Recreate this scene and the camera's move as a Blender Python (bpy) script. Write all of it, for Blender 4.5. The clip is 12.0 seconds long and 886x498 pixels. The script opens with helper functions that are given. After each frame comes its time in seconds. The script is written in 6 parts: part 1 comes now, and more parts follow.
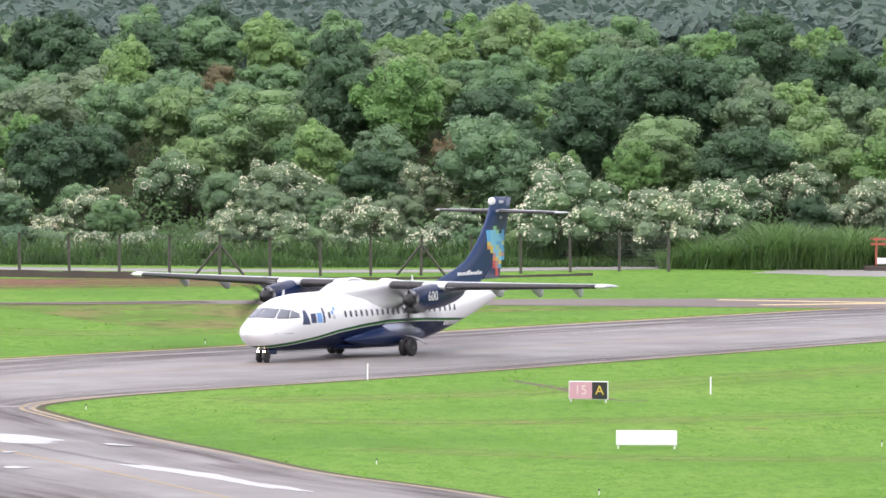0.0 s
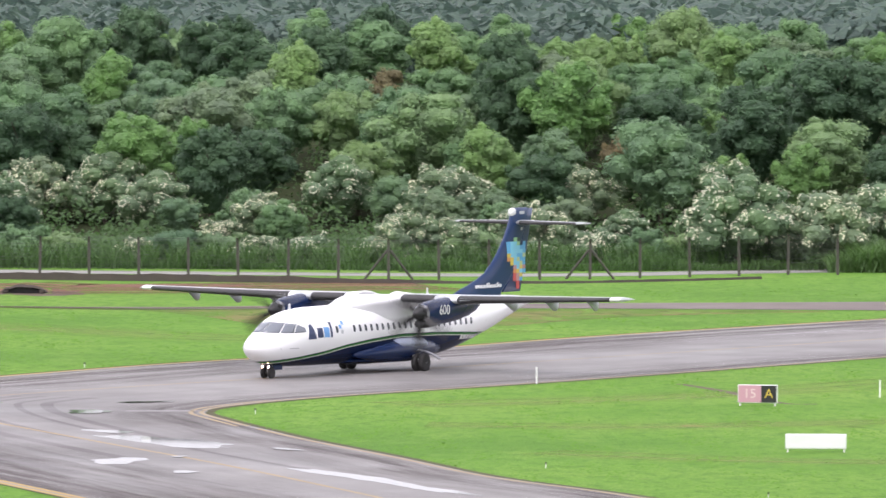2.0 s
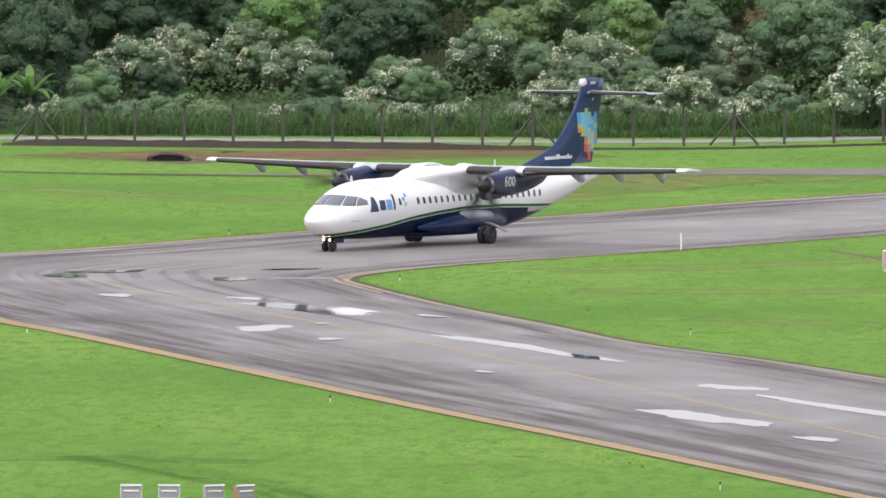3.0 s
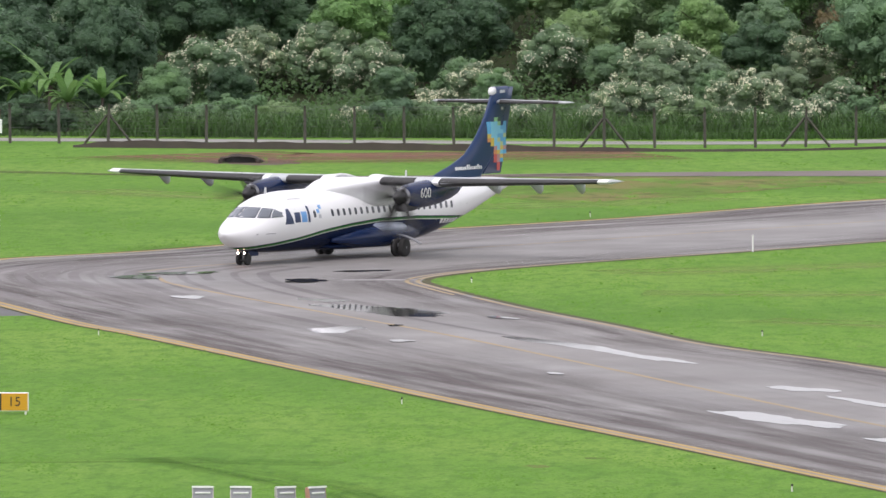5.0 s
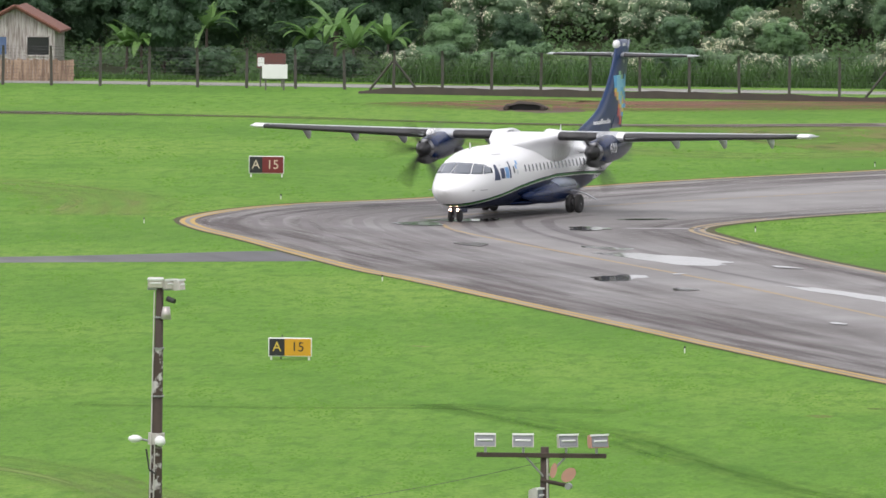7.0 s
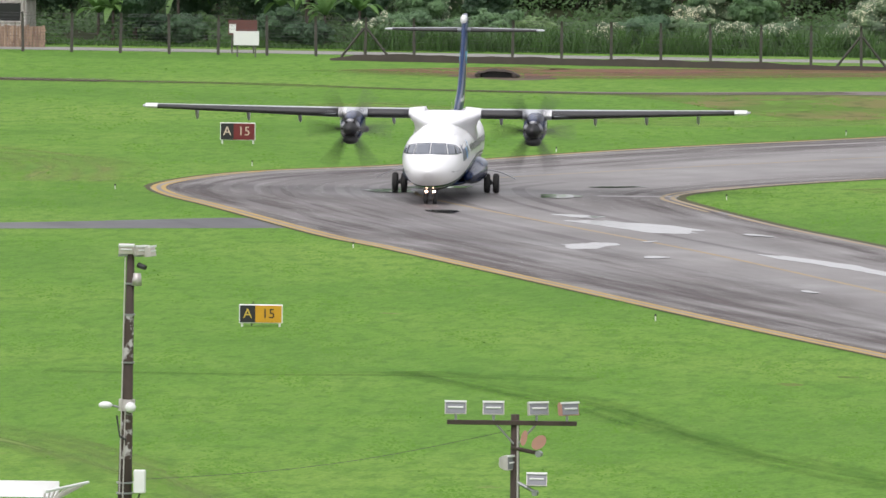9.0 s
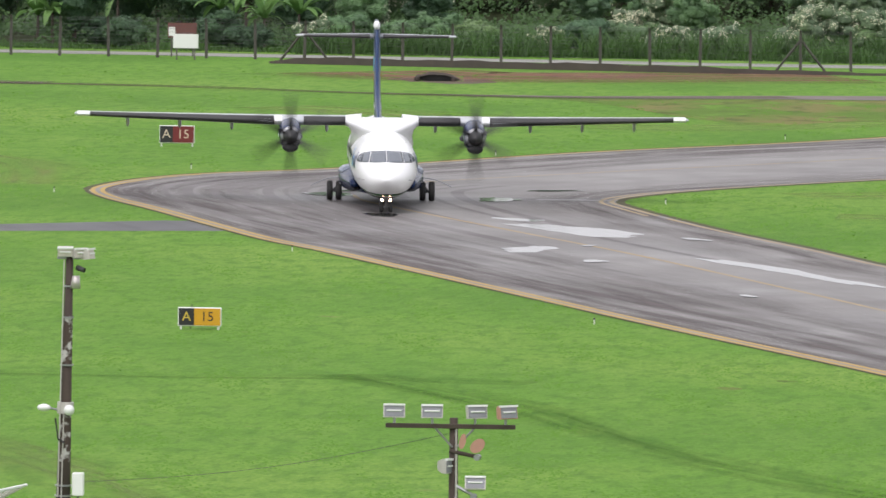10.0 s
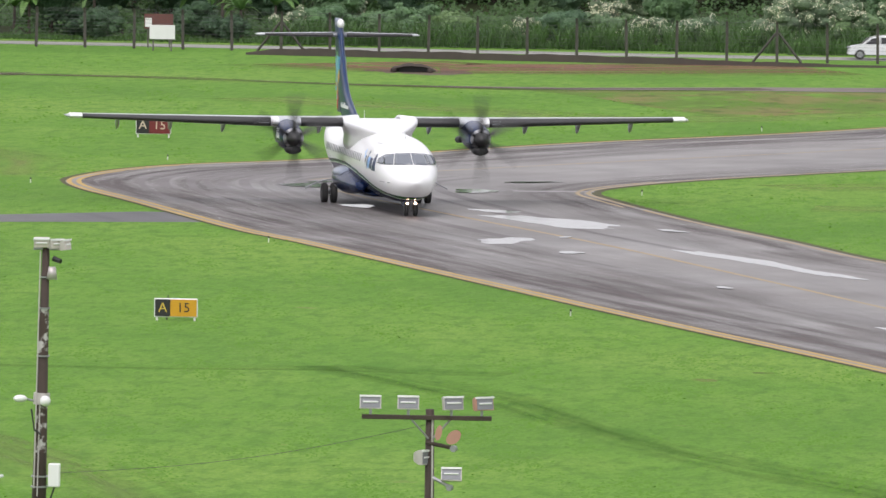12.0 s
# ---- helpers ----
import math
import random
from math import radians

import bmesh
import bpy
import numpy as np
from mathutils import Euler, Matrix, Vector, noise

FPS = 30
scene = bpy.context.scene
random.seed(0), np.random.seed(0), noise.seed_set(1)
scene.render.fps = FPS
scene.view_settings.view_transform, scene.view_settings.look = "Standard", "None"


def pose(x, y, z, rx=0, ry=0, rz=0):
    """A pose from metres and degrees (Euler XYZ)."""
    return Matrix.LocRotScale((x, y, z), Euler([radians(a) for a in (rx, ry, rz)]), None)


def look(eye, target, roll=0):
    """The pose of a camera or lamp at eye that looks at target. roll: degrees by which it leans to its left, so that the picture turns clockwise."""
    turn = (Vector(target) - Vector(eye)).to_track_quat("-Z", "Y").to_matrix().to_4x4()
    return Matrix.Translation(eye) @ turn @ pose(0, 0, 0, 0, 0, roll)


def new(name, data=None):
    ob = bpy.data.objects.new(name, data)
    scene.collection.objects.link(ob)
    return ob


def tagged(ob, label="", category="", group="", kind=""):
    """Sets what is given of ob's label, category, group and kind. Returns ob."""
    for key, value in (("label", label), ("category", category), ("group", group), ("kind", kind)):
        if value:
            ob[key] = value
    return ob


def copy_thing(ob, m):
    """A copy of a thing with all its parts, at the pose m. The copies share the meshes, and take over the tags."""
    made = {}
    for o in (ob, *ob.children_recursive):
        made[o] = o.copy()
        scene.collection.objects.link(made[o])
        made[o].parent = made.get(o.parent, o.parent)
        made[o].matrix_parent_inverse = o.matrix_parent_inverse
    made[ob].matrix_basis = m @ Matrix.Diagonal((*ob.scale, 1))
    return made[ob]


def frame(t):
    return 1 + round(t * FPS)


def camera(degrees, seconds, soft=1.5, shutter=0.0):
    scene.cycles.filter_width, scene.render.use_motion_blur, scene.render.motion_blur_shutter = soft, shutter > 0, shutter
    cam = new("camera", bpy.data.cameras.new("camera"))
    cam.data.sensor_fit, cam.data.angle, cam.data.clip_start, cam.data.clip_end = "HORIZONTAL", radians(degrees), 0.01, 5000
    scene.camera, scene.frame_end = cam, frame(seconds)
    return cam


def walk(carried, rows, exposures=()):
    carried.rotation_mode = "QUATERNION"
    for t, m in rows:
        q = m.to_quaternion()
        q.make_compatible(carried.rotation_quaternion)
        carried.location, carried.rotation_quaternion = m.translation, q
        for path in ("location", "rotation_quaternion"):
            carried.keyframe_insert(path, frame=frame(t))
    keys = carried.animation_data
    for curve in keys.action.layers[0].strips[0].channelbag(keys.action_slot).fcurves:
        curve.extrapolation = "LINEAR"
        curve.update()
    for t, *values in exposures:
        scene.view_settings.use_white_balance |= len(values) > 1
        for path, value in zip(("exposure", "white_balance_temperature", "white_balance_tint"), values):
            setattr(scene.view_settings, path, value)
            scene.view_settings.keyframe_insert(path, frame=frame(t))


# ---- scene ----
EYE = Vector((0.0, 0.0, 22.88))
cam = camera(4.8514, 12.0, soft=1.5, shutter=0.3)


def aim(pan, tilt, roll):
    """The camera turned on its stand: pan to the right, tilt up, roll to the left, in degrees."""
    p, t = radians(pan), radians(tilt)
    return look(EYE, EYE + 500 * Vector((math.sin(p) * math.cos(t), math.cos(p) * math.cos(t), math.sin(t))), roll)


TURNS = [
    (0, 0.0003, -1.9508, 0.359),
    (0.5, 0.0341, -1.9637, 0.485),
    (1, 0.0169, -1.9213, 0.293),
    (1.5, -0.5436, -1.9904, 0.071),
    (2, -0.9252, -1.9340, 0.218),
    (2.5, -1.3805, -2.3714, 0.083),
    (3, -1.7146, -2.6665, 0.044),
    (3.5, -1.8360, -2.7611, 0.063),
    (5.5, -2.3178, -2.6366, -0.067),
    (6, -2.5969, -2.7310, -0.138),
    (6.5, -2.9845, -2.7688, 0.015),
    (7, -3.6642, -2.9481, 0.407),
    (9, -3.5035, -3.1262, 0.589),
    (9.5, -3.3951, -3.1407, 0.845),
    (10, -3.1689, -3.1040, 0.729),
    (10.5, -3.0672, -3.1197, 0.545),
    (11, -3.1210, -3.1414, 0.539),
    (11.5, -3.1298, -3.1354, 0.658),
    (12, -3.0385, -3.1499, 0.791),]
walk(cam, [(t, aim(p, q, r)) for t, p, q, r in TURNS], exposures=[(0, 1.12, 6350, 21), (1.5, 1.12, 6350, 21), (2.5, 0.88, 6380, 19.5), (3.5, 0.70, 6420, 18), (5.5, 0.68, 6420, 18), (7.0, 0.66, 6450, 15), (9.0, 0.63, 6450, 15), (12, 0.62, 6450, 16)])

# ---- world and sun: a bright overcast day ----
SUN_EL, SUN_AZ = 58, 205
world = bpy.data.worlds.new("overcast_sky")
scene.world = world
world.use_nodes = True
wn, wl = world.node_tree.nodes, world.node_tree.links
sky = wn.new("ShaderNodeTexSky")
sky.sky_type, sky.sun_disc = "NISHITA", False
sky.sun_elevation, sky.sun_rotation = radians(SUN_EL), radians(SUN_AZ)
sky.air_density, sky.dust_density, sky.ozone_density = 1.0, 4.0, 1.0
soft_sky = wn.new("ShaderNodeHueSaturation")
soft_sky.inputs["Saturation"].default_value = 0.22
wl.new(sky.outputs[0], soft_sky.inputs["Color"])
cloud_deck = wn.new("ShaderNodeMix")
cloud_deck.data_type = "RGBA"
cloud_deck.inputs[0].default_value = 0.6
cloud_deck.inputs[7].default_value = (5.3, 5.4, 5.5, 1)
wl.new(soft_sky.outputs[0], cloud_deck.inputs[6])
wl.new(cloud_deck.outputs[2], wn["Background"].inputs[0])
wn["Background"].inputs[1].default_value = 0.15
sun = new("sun", bpy.data.lights.new("sun", "SUN"))
sun.data.energy, sun.data.angle, sun.data.color = 0.7, radians(25), (1.0, 0.97, 0.92)
az, el = radians(SUN_AZ), radians(SUN_EL)
sun.matrix_world = look((0, 0, 80), Vector((0, 0, 80)) - Vector((math.sin(az) * math.cos(el), math.cos(az) * math.cos(el), math.sin(el))))


# ---- materials ----
class Net:
    """A small writer for node materials."""

    def __init__(self, name, rough=0.6, metal=0.0, spec=0.5):
        self.m = bpy.data.materials.new(name)
        self.m.use_nodes = True
        self.t = self.m.node_tree
        self.b = self.t.nodes["Principled BSDF"]
        self.b.inputs["Roughness"].default_value = rough
        self.b.inputs["Metallic"].default_value = metal
        self.b.inputs["Specular IOR Level"].default_value = spec

    def node(self, kind, **values):
        n = self.t.nodes.new("ShaderNode" + kind)
        for k, v in values.items():
            if k in n.inputs:
                n.inputs[k].default_value = v
        return n

    def link(self, a, b):
        self.t.links.new(a, b)

    def where(self, local=False):
        if local:
            return self.node("TexCoord").outputs["Object"]
        return self.node("NewGeometry").outputs["Position"]

    def noise(self, scale, detail=4, local=False, stretch=None):
        n = self.node("TexNoise", Scale=scale, Detail=detail)
        src = self.where(local)
        if stretch:
            mp = self.node("Mapping")
            mp.inputs["Scale"].default_value = stretch
            self.link(src, mp.inputs["Vector"])
            src = mp.outputs[0]
        self.link(src, n.inputs["Vector"])
        return n.outputs["Fac"]

    def ramp(self, fac, stops):
        r = self.node("ValToRGB")
        el = r.color_ramp.elements
        el.remove(el[1])
        el[0].position, el[0].color = stops[0][0], (*stops[0][1], 1)
        for p, c in stops[1:]:
            el.new(p).color = (*c, 1)
        self.link(fac, r.inputs[0])
        return r.outputs[0]

    def mix(self, fac, a, b, how="MIX"):
        n = self.t.nodes.new("ShaderNodeMix")
        n.data_type, n.blend_type = "RGBA", how
        for s, v in ((n.inputs[0], fac), (n.inputs[6], a), (n.inputs[7], b)):
            if isinstance(v, (int, float)):
                s.default_value = v
            elif isinstance(v, tuple):
                s.default_value = (*v, 1)
            else:
                self.link(v, s)
        return n.outputs[2]

    def math(self, how, a, b=0.0, c=0.0):
        n = self.t.nodes.new("ShaderNodeMath")
        n.operation = how
        for s, v in zip(n.inputs, (a, b, c)):
            if isinstance(v, (int, float)):
                s.default_value = v
            else:
                self.link(v, s)
        return n.outputs[0]

    def bump(self, fac, strength, dist):
        n = self.node("Bump", Strength=strength, Distance=dist)
        self.link(fac, n.inputs["Height"])
        self.link(n.outputs[0], self.b.inputs["Normal"])

    def colour(self, c):
        if isinstance(c, tuple):
            self.b.inputs["Base Color"].default_value = (*c, 1)
        else:
            self.link(c, self.b.inputs["Base Color"])
        return self


def plain(name, a, b=None, rough=0.5, metal=0.0, scale=3.0, spec=0.5, bump=0.0, local=True):
    """A surface that varies between two close colours, at two scales."""
    n = Net(name, rough, metal, spec)
    b = b or tuple(x * 0.8 for x in a)
    c = n.mix(n.noise(scale, 5, local), a, b)
    c = n.mix(n.math("MULTIPLY", n.noise(scale * 9, 3, local), 0.35), c, b)
    n.colour(c)
    if bump:
        n.bump(n.noise(scale * 6, 5, local), bump, 0.02)
    return n.m


def grass_material():
    n = Net("lawn_grass", 0.95, 0, 0.12)
    big = n.noise(0.045, 3)
    mid = n.noise(0.35, 5, stretch=(1, 0.35, 1))
    fine = n.noise(7.0, 4, stretch=(1, 0.3, 1))
    c = n.ramp(big, [(0.32, (0.092, 0.205, 0.030)), (0.5, (0.124, 0.256, 0.036)), (0.68, (0.168, 0.290, 0.050))])
    c = n.mix(n.ramp(mid, [(0.50, (0, 0, 0)), (0.74, (0.6, 0.6, 0.6))]), c, (0.180, 0.300, 0.058))
    c = n.mix(n.ramp(n.noise(0.16, 6, stretch=(1, 0.5, 1)), [(0.62, (0, 0, 0)), (0.74, (0.6, 0.6, 0.6))]), c, (0.055, 0.155, 0.018))
    c = n.mix(n.ramp(fine, [(0.35, (0.42, 0.42, 0.42)), (0.62, (0, 0, 0))]), c, (0.068, 0.155, 0.020))
    c = n.mix(n.ramp(n.noise(0.5, 3), [(0.70, (0, 0, 0)), (0.78, (0.55, 0.55, 0.55))]), c, (0.21, 0.20, 0.09))
    c = n.mix(n.ramp(n.noise(1.3, 4, stretch=(1, 0.3, 1)), [(0.46, (0, 0, 0)), (0.68, (0.8, 0.8, 0.8))]), c, (0.075, 0.175, 0.024))
    c = n.mix(n.ramp(n.noise(0.8, 4, stretch=(1, 0.25, 1)), [(0.56, (0, 0, 0)), (0.76, (0.3, 0.3, 0.3))]), c, (0.185, 0.305, 0.066))
    c = n.mix(n.ramp(n.noise(3.2, 5, stretch=(1, 0.22, 1)), [(0.52, (0, 0, 0)), (0.68, (0.42, 0.42, 0.42))]), c, (0.050, 0.125, 0.018))
    c = n.mix(n.ramp(n.noise(4.1, 4, stretch=(1, 0.3, 1)), [(0.58, (0, 0, 0)), (0.74, (0.3, 0.3, 0.3))]), c, (0.18, 0.330, 0.062))
    n.colour(c)
    n.bump(n.noise(5.0, 5, stretch=(1, 0.4, 1)), 0.8, 0.15)
    return n.m


def asphalt_material(name, a, b, rough):
    n = Net(name, rough, 0, 0.5)
    c = n.mix(n.ramp(n.noise(0.09, 5), [(0.35, (0, 0, 0)), (0.65, (1, 1, 1))]), a, b)
    c = n.mix(n.ramp(n.noise(0.5, 6, stretch=(1, 0.25, 1)), [(0.45, (0, 0, 0)), (0.70, (0.5, 0.5, 0.5))]), c, tuple(x * 0.55 for x in a))
    c = n.mix(n.ramp(n.noise(0.035, 4), [(0.42, (0, 0, 0)), (0.62, (0.65, 0.65, 0.65))]), c, tuple(x * 0.60 for x in a))
    c = n.mix(n.math("MULTIPLY", n.noise(14, 3), 0.5), c, tuple(x * 1.35 for x in b))
    # streaks worn along the two arms of the taxiway
    split = n.node("SeparateXYZ")
    n.link(n.where(), split.inputs[0])
    for turn, low, ends in ((-18.5, 0.54, (470.0, 452.0)), (32.2, 0.54, (456.0, 474.0))):
        mp = n.node("Mapping")
        mp.inputs["Scale"].default_value = (0.55, 0.014, 1)
        rot = n.node("Mapping")
        rot.inputs["Rotation"].default_value = (0, 0, radians(turn))
        n.link(n.where(), rot.inputs["Vector"])
        n.link(rot.outputs[0], mp.inputs["Vector"])
        t = n.node("TexNoise", Scale=1.0, Detail=6)
        n.link(mp.outputs[0], t.inputs["Vector"])
        arm = n.node("MapRange")
        arm.inputs["From Min"].default_value, arm.inputs["From Max"].default_value = ends
        n.link(split.outputs[1], arm.inputs["Value"])
        wear = n.ramp(t.outputs["Fac"], [(low - 0.08, (0, 0, 0)), (low + 0.16, (0.5, 0.5, 0.5) if turn < 0 else (0.22, 0.22, 0.22))])
        c = n.mix(n.math("MULTIPLY", wear, arm.outputs[0]), c, tuple(x * 0.45 for x in a))
    n.colour(c)
    n.link(n.ramp(n.noise(0.12, 4), [(0.3, (rough - 0.12,) * 3), (0.7, (rough + 0.12,) * 3)]), n.b.inputs["Roughness"])
    n.bump(n.noise(20, 4), 0.25, 0.02)
    return n.m


def leaf_material(name, stops, spec=0.35, vary=1.0):
    """Foliage: colour by tree, then by leaf."""
    n = Net(name, 0.45, 0, spec)
    info = n.node("ObjectInfo").outputs["Random"]
    island = n.node("NewGeometry").outputs["Random Per Island"]
    c = n.ramp(info, stops)
    c = n.mix(n.ramp(n.noise(0.55, 3, True), [(0.40, (0, 0, 0)), (0.62, (1, 1, 1))]), c, n.mix(1.0, c, tuple(1 + vary * (x - 1) for x in (1.18, 1.20, 1.05)), "MULTIPLY"))
    v = n.ramp(island, [(0.0, tuple(1 + vary * (x - 1) for x in (0.86, 0.88, 0.88))), (0.5, tuple(1 + vary * (x - 1) for x in (1.0, 1.0, 1.0))), (1.0, tuple(1 + vary * (x - 1) for x in (1.18, 1.16, 1.12)))])
    c = n.mix(1.0, c, v, "MULTIPLY")
    n.colour(c)
    n.bump(n.noise(3.5, 4, True), 0.7, 0.25)
    thin = n.node("BsdfTranslucent")
    n.link(c, thin.inputs["Color"])
    both = n.node("MixShader")
    both.inputs[0].default_value = 0.42
    n.link(n.b.outputs[0], both.inputs[1])
    n.link(thin.outputs[0], both.inputs[2])
    n.link(both.outputs[0], n.t.nodes["Material Output"].inputs["Surface"])
    return n.m


GRASS = grass_material()
ASPHALT = asphalt_material("taxiway_asphalt", (0.152, 0.142, 0.136), (0.210, 0.199, 0.191), 0.55)
OLD_ASPHALT = asphalt_material("worn_asphalt", (0.13, 0.105, 0.095), (0.165, 0.135, 0.122), 0.8)
DARK_ASPHALT = asphalt_material("path_asphalt", (0.085, 0.085, 0.09), (0.11, 0.11, 0.115), 0.7)
SOIL = plain("bare_soil", (0.155, 0.105, 0.075), (0.045, 0.042, 0.026), 0.95, scale=0.6, local=False, bump=0.5)


def rough_grass_material():
    n = Net("dry_rough_grass", 0.95, 0, 0.1)
    c = n.mix(n.ramp(n.noise(0.22, 5, stretch=(1, 0.45, 1)), [(0.42, (0, 0, 0)), (0.60, (1, 1, 1))]), (0.105, 0.180, 0.036), (0.180, 0.170, 0.066))
    c = n.mix(n.ramp(n.noise(0.7, 6, stretch=(1, 0.4, 1)), [(0.54, (0, 0, 0)), (0.66, (0.6, 0.6, 0.6))]), c, (0.060, 0.088, 0.026))
    c = n.mix(n.ramp(n.noise(0.45, 4, stretch=(1, 0.4, 1)), [(0.56, (0, 0, 0)), (0.66, (0.8, 0.8, 0.8))]), c, (0.135, 0.260, 0.042))
    n.colour(c)
    n.bump(n.noise(2.5, 5), 0.9, 0.3)
    return n.m


ROUGH_GRASS = rough_grass_material()
FOREST_FLOOR = plain("forest_floor", (0.045, 0.06, 0.025), (0.03, 0.035, 0.018), 0.95, spec=0.1, scale=0.5, local=False, bump=0.5)
FRINGE = plain("muddy_edge", (0.060, 0.046, 0.034), (0.085, 0.090, 0.038), 0.9, spec=0.2, scale=1.0, local=False, bump=0.5)
YELLOW = plain("yellow_marking_paint", (0.54, 0.335, 0.030), (0.32, 0.21, 0.05), 0.6, scale=0.8, local=False)
FAINT_YELLOW = plain("worn_yellow_paint", (0.46, 0.32, 0.13), (0.24, 0.19, 0.12), 0.6, scale=0.5, local=False)
FAINT_WHITE = plain("worn_white_paint", (0.38, 0.37, 0.37), (0.20, 0.19, 0.19), 0.6, scale=0.6, local=False)
CROSS_YELLOW = plain("pale_yellow_paint", (0.66, 0.52, 0.22), (0.46, 0.37, 0.18), 0.6, scale=0.8, local=False)
WATER = Net("puddle_water", 0.03, 0, 0.5).colour((0.06, 0.06, 0.055)).m
CONCRETE = plain("weathered_concrete", (0.16, 0.15, 0.135), (0.07, 0.065, 0.06), 0.9, scale=2.5, bump=0.3)
DARK_CONCRETE = plain("mossy_dark_concrete", (0.085, 0.066, 0.054), (0.040, 0.036, 0.030), 0.9, scale=1.5, local=False, bump=0.4)
PALE_ROAD = plain("pale_road", (0.27, 0.265, 0.25), (0.20, 0.195, 0.18), 0.85, scale=0.4, local=False)
WHITE_PAINT = plain("white_paint", (0.80, 0.80, 0.80), (0.70, 0.70, 0.69), 0.45, scale=2.0)
BLACK_RUBBER = plain("tyre_rubber", (0.018, 0.018, 0.019), (0.030, 0.029, 0.028), 0.75, scale=6)
METAL = plain("grey_metal", (0.42, 0.43, 0.45), (0.28, 0.28, 0.29), 0.4, 0.8, scale=4)
STEEL = plain("dark_steel", (0.08, 0.08, 0.085), (0.04, 0.04, 0.042), 0.5, 0.4, scale=4)
BLACK = plain("black_plastic", (0.012, 0.012, 0.013), (0.02, 0.02, 0.02), 0.5)


# ---- builders ----
def part(name, bm, material, parent=None, label="", smooth=False):
    """Links a bmesh as one mesh object, under a thing or a part."""
    me = bpy.data.meshes.new(name)
    if smooth:
        for f in bm.faces:
            f.smooth = True
    bm.to_mesh(me)
    bm.free()
    for m in material if isinstance(material, (list, tuple)) else [material]:
        me.materials.append(m)
    ob = new(name, me)
    if parent:
        ob.parent = parent
    if label:
        ob["label"] = label
    return ob


def empty(name, m=None):
    ob = new(name)
    if m:
        ob.matrix_world = m
    return ob


def box(bm, x0, x1, y0, y1, z0, z1, bevel=0.0, m=None):
    r = bmesh.ops.create_cube(bm, size=1)
    vs = r["verts"]
    bmesh.ops.transform(bm, verts=vs, matrix=Matrix.Translation(((x0 + x1) / 2, (y0 + y1) / 2, (z0 + z1) / 2)) @ Matrix.Diagonal((x1 - x0, y1 - y0, z1 - z0, 1)))
    if bevel:
        es = list({e for v in vs for e in v.link_edges})
        out = bmesh.ops.bevel(bm, geom=es, offset=bevel, segments=1, affect="EDGES", clamp_overlap=True)
        vs = list({v for f in out["faces"] for v in f.verts} | {v for v in vs if v.is_valid})
    if m:
        bmesh.ops.transform(bm, verts=[v for v in vs if v.is_valid], matrix=m)
    return bm


def rod(bm, a, b, r0, r1=None, seg=8):
    """A tapered round bar from a to b."""
    a, b = Vector(a), Vector(b)
    d = b - a
    m = Matrix.Translation((a + b) / 2) @ d.to_track_quat("Z", "Y").to_matrix().to_4x4()
    bmesh.ops.create_cone(bm, cap_ends=True, segments=seg, radius1=r0, radius2=r0 if r1 is None else r1, depth=d.length, matrix=m)
    return bm


def smooth_line(pts, n=8):
    """Points along a soft curve through the given ones."""
    P = [Vector((*p, 0)) if len(p) == 2 else Vector(p) for p in pts]
    P = [2 * P[0] - P[1], *P, 2 * P[-1] - P[-2]]
    out = []
    for i in range(1, len(P) - 2):
        a, b, c, d = P[i - 1:i + 3]
        for k in range(n):
            t = k / n
            out.append(0.5 * ((2 * b) + (c - a) * t + (2 * a - 5 * b + 4 * c - d) * t * t + (3 * b - a - 3 * c + d) * t ** 3))
    out.append(P[-2])
    return out


def sheet(name, outline, z, material, **tags):
    """A flat paved or bare area with the given outline."""
    from mathutils.geometry import tessellate_polygon
    pts = [Vector((p[0], p[1], 0)) for p in outline]
    tris = tessellate_polygon([pts])
    me = bpy.data.meshes.new(name)
    me.from_pydata([(p.x, p.y, z) for p in pts], [], [t if (pts[t[1]] - pts[t[0]]).cross(pts[t[2]] - pts[t[0]]).z > 0 else t[::-1] for t in tris])
    me.materials.append(material)
    return tagged(new(name, me), **tags)


def strip(name, line, width, z, material, offset=0.0, **tags):
    """A painted line or band of the given width along a curve."""
    vs, fs = [], []
    for i, p in enumerate(line):
        d = (line[min(i + 1, len(line) - 1)] - line[max(i - 1, 0)]).normalized()
        s = Vector((-d.y, d.x, 0))
        for k in (-0.5, 0.5):
            q = p + s * (offset + k * width)
            vs.append((q.x, q.y, z))
        if i:
            fs.append((2 * i - 2, 2 * i, 2 * i + 1, 2 * i - 1))
    me = bpy.data.meshes.new(name)
    me.from_pydata(vs, [], fs)
    me.update()
    if me.polygons and me.polygons[0].normal.z < 0:
        me.flip_normals()
    me.materials.append(material)
    return tagged(new(name, me), **tags)


def text_on(body, size, material, parent, m, label=""):
    cu = bpy.data.curves.new("lettering", "FONT")
    cu.body, cu.size, cu.extrude, cu.align_x, cu.align_y = body, size, 0.004, "CENTER", "CENTER"
    tmp = bpy.data.objects.new("lettering", cu)
    me = bpy.data.meshes.new_from_object(tmp)
    bpy.data.objects.remove(tmp)
    me.materials.append(material)
    ob = new("lettering", me)
    ob.parent = parent
    ob.matrix_basis = m
    if label:
        ob["label"] = label
    return ob


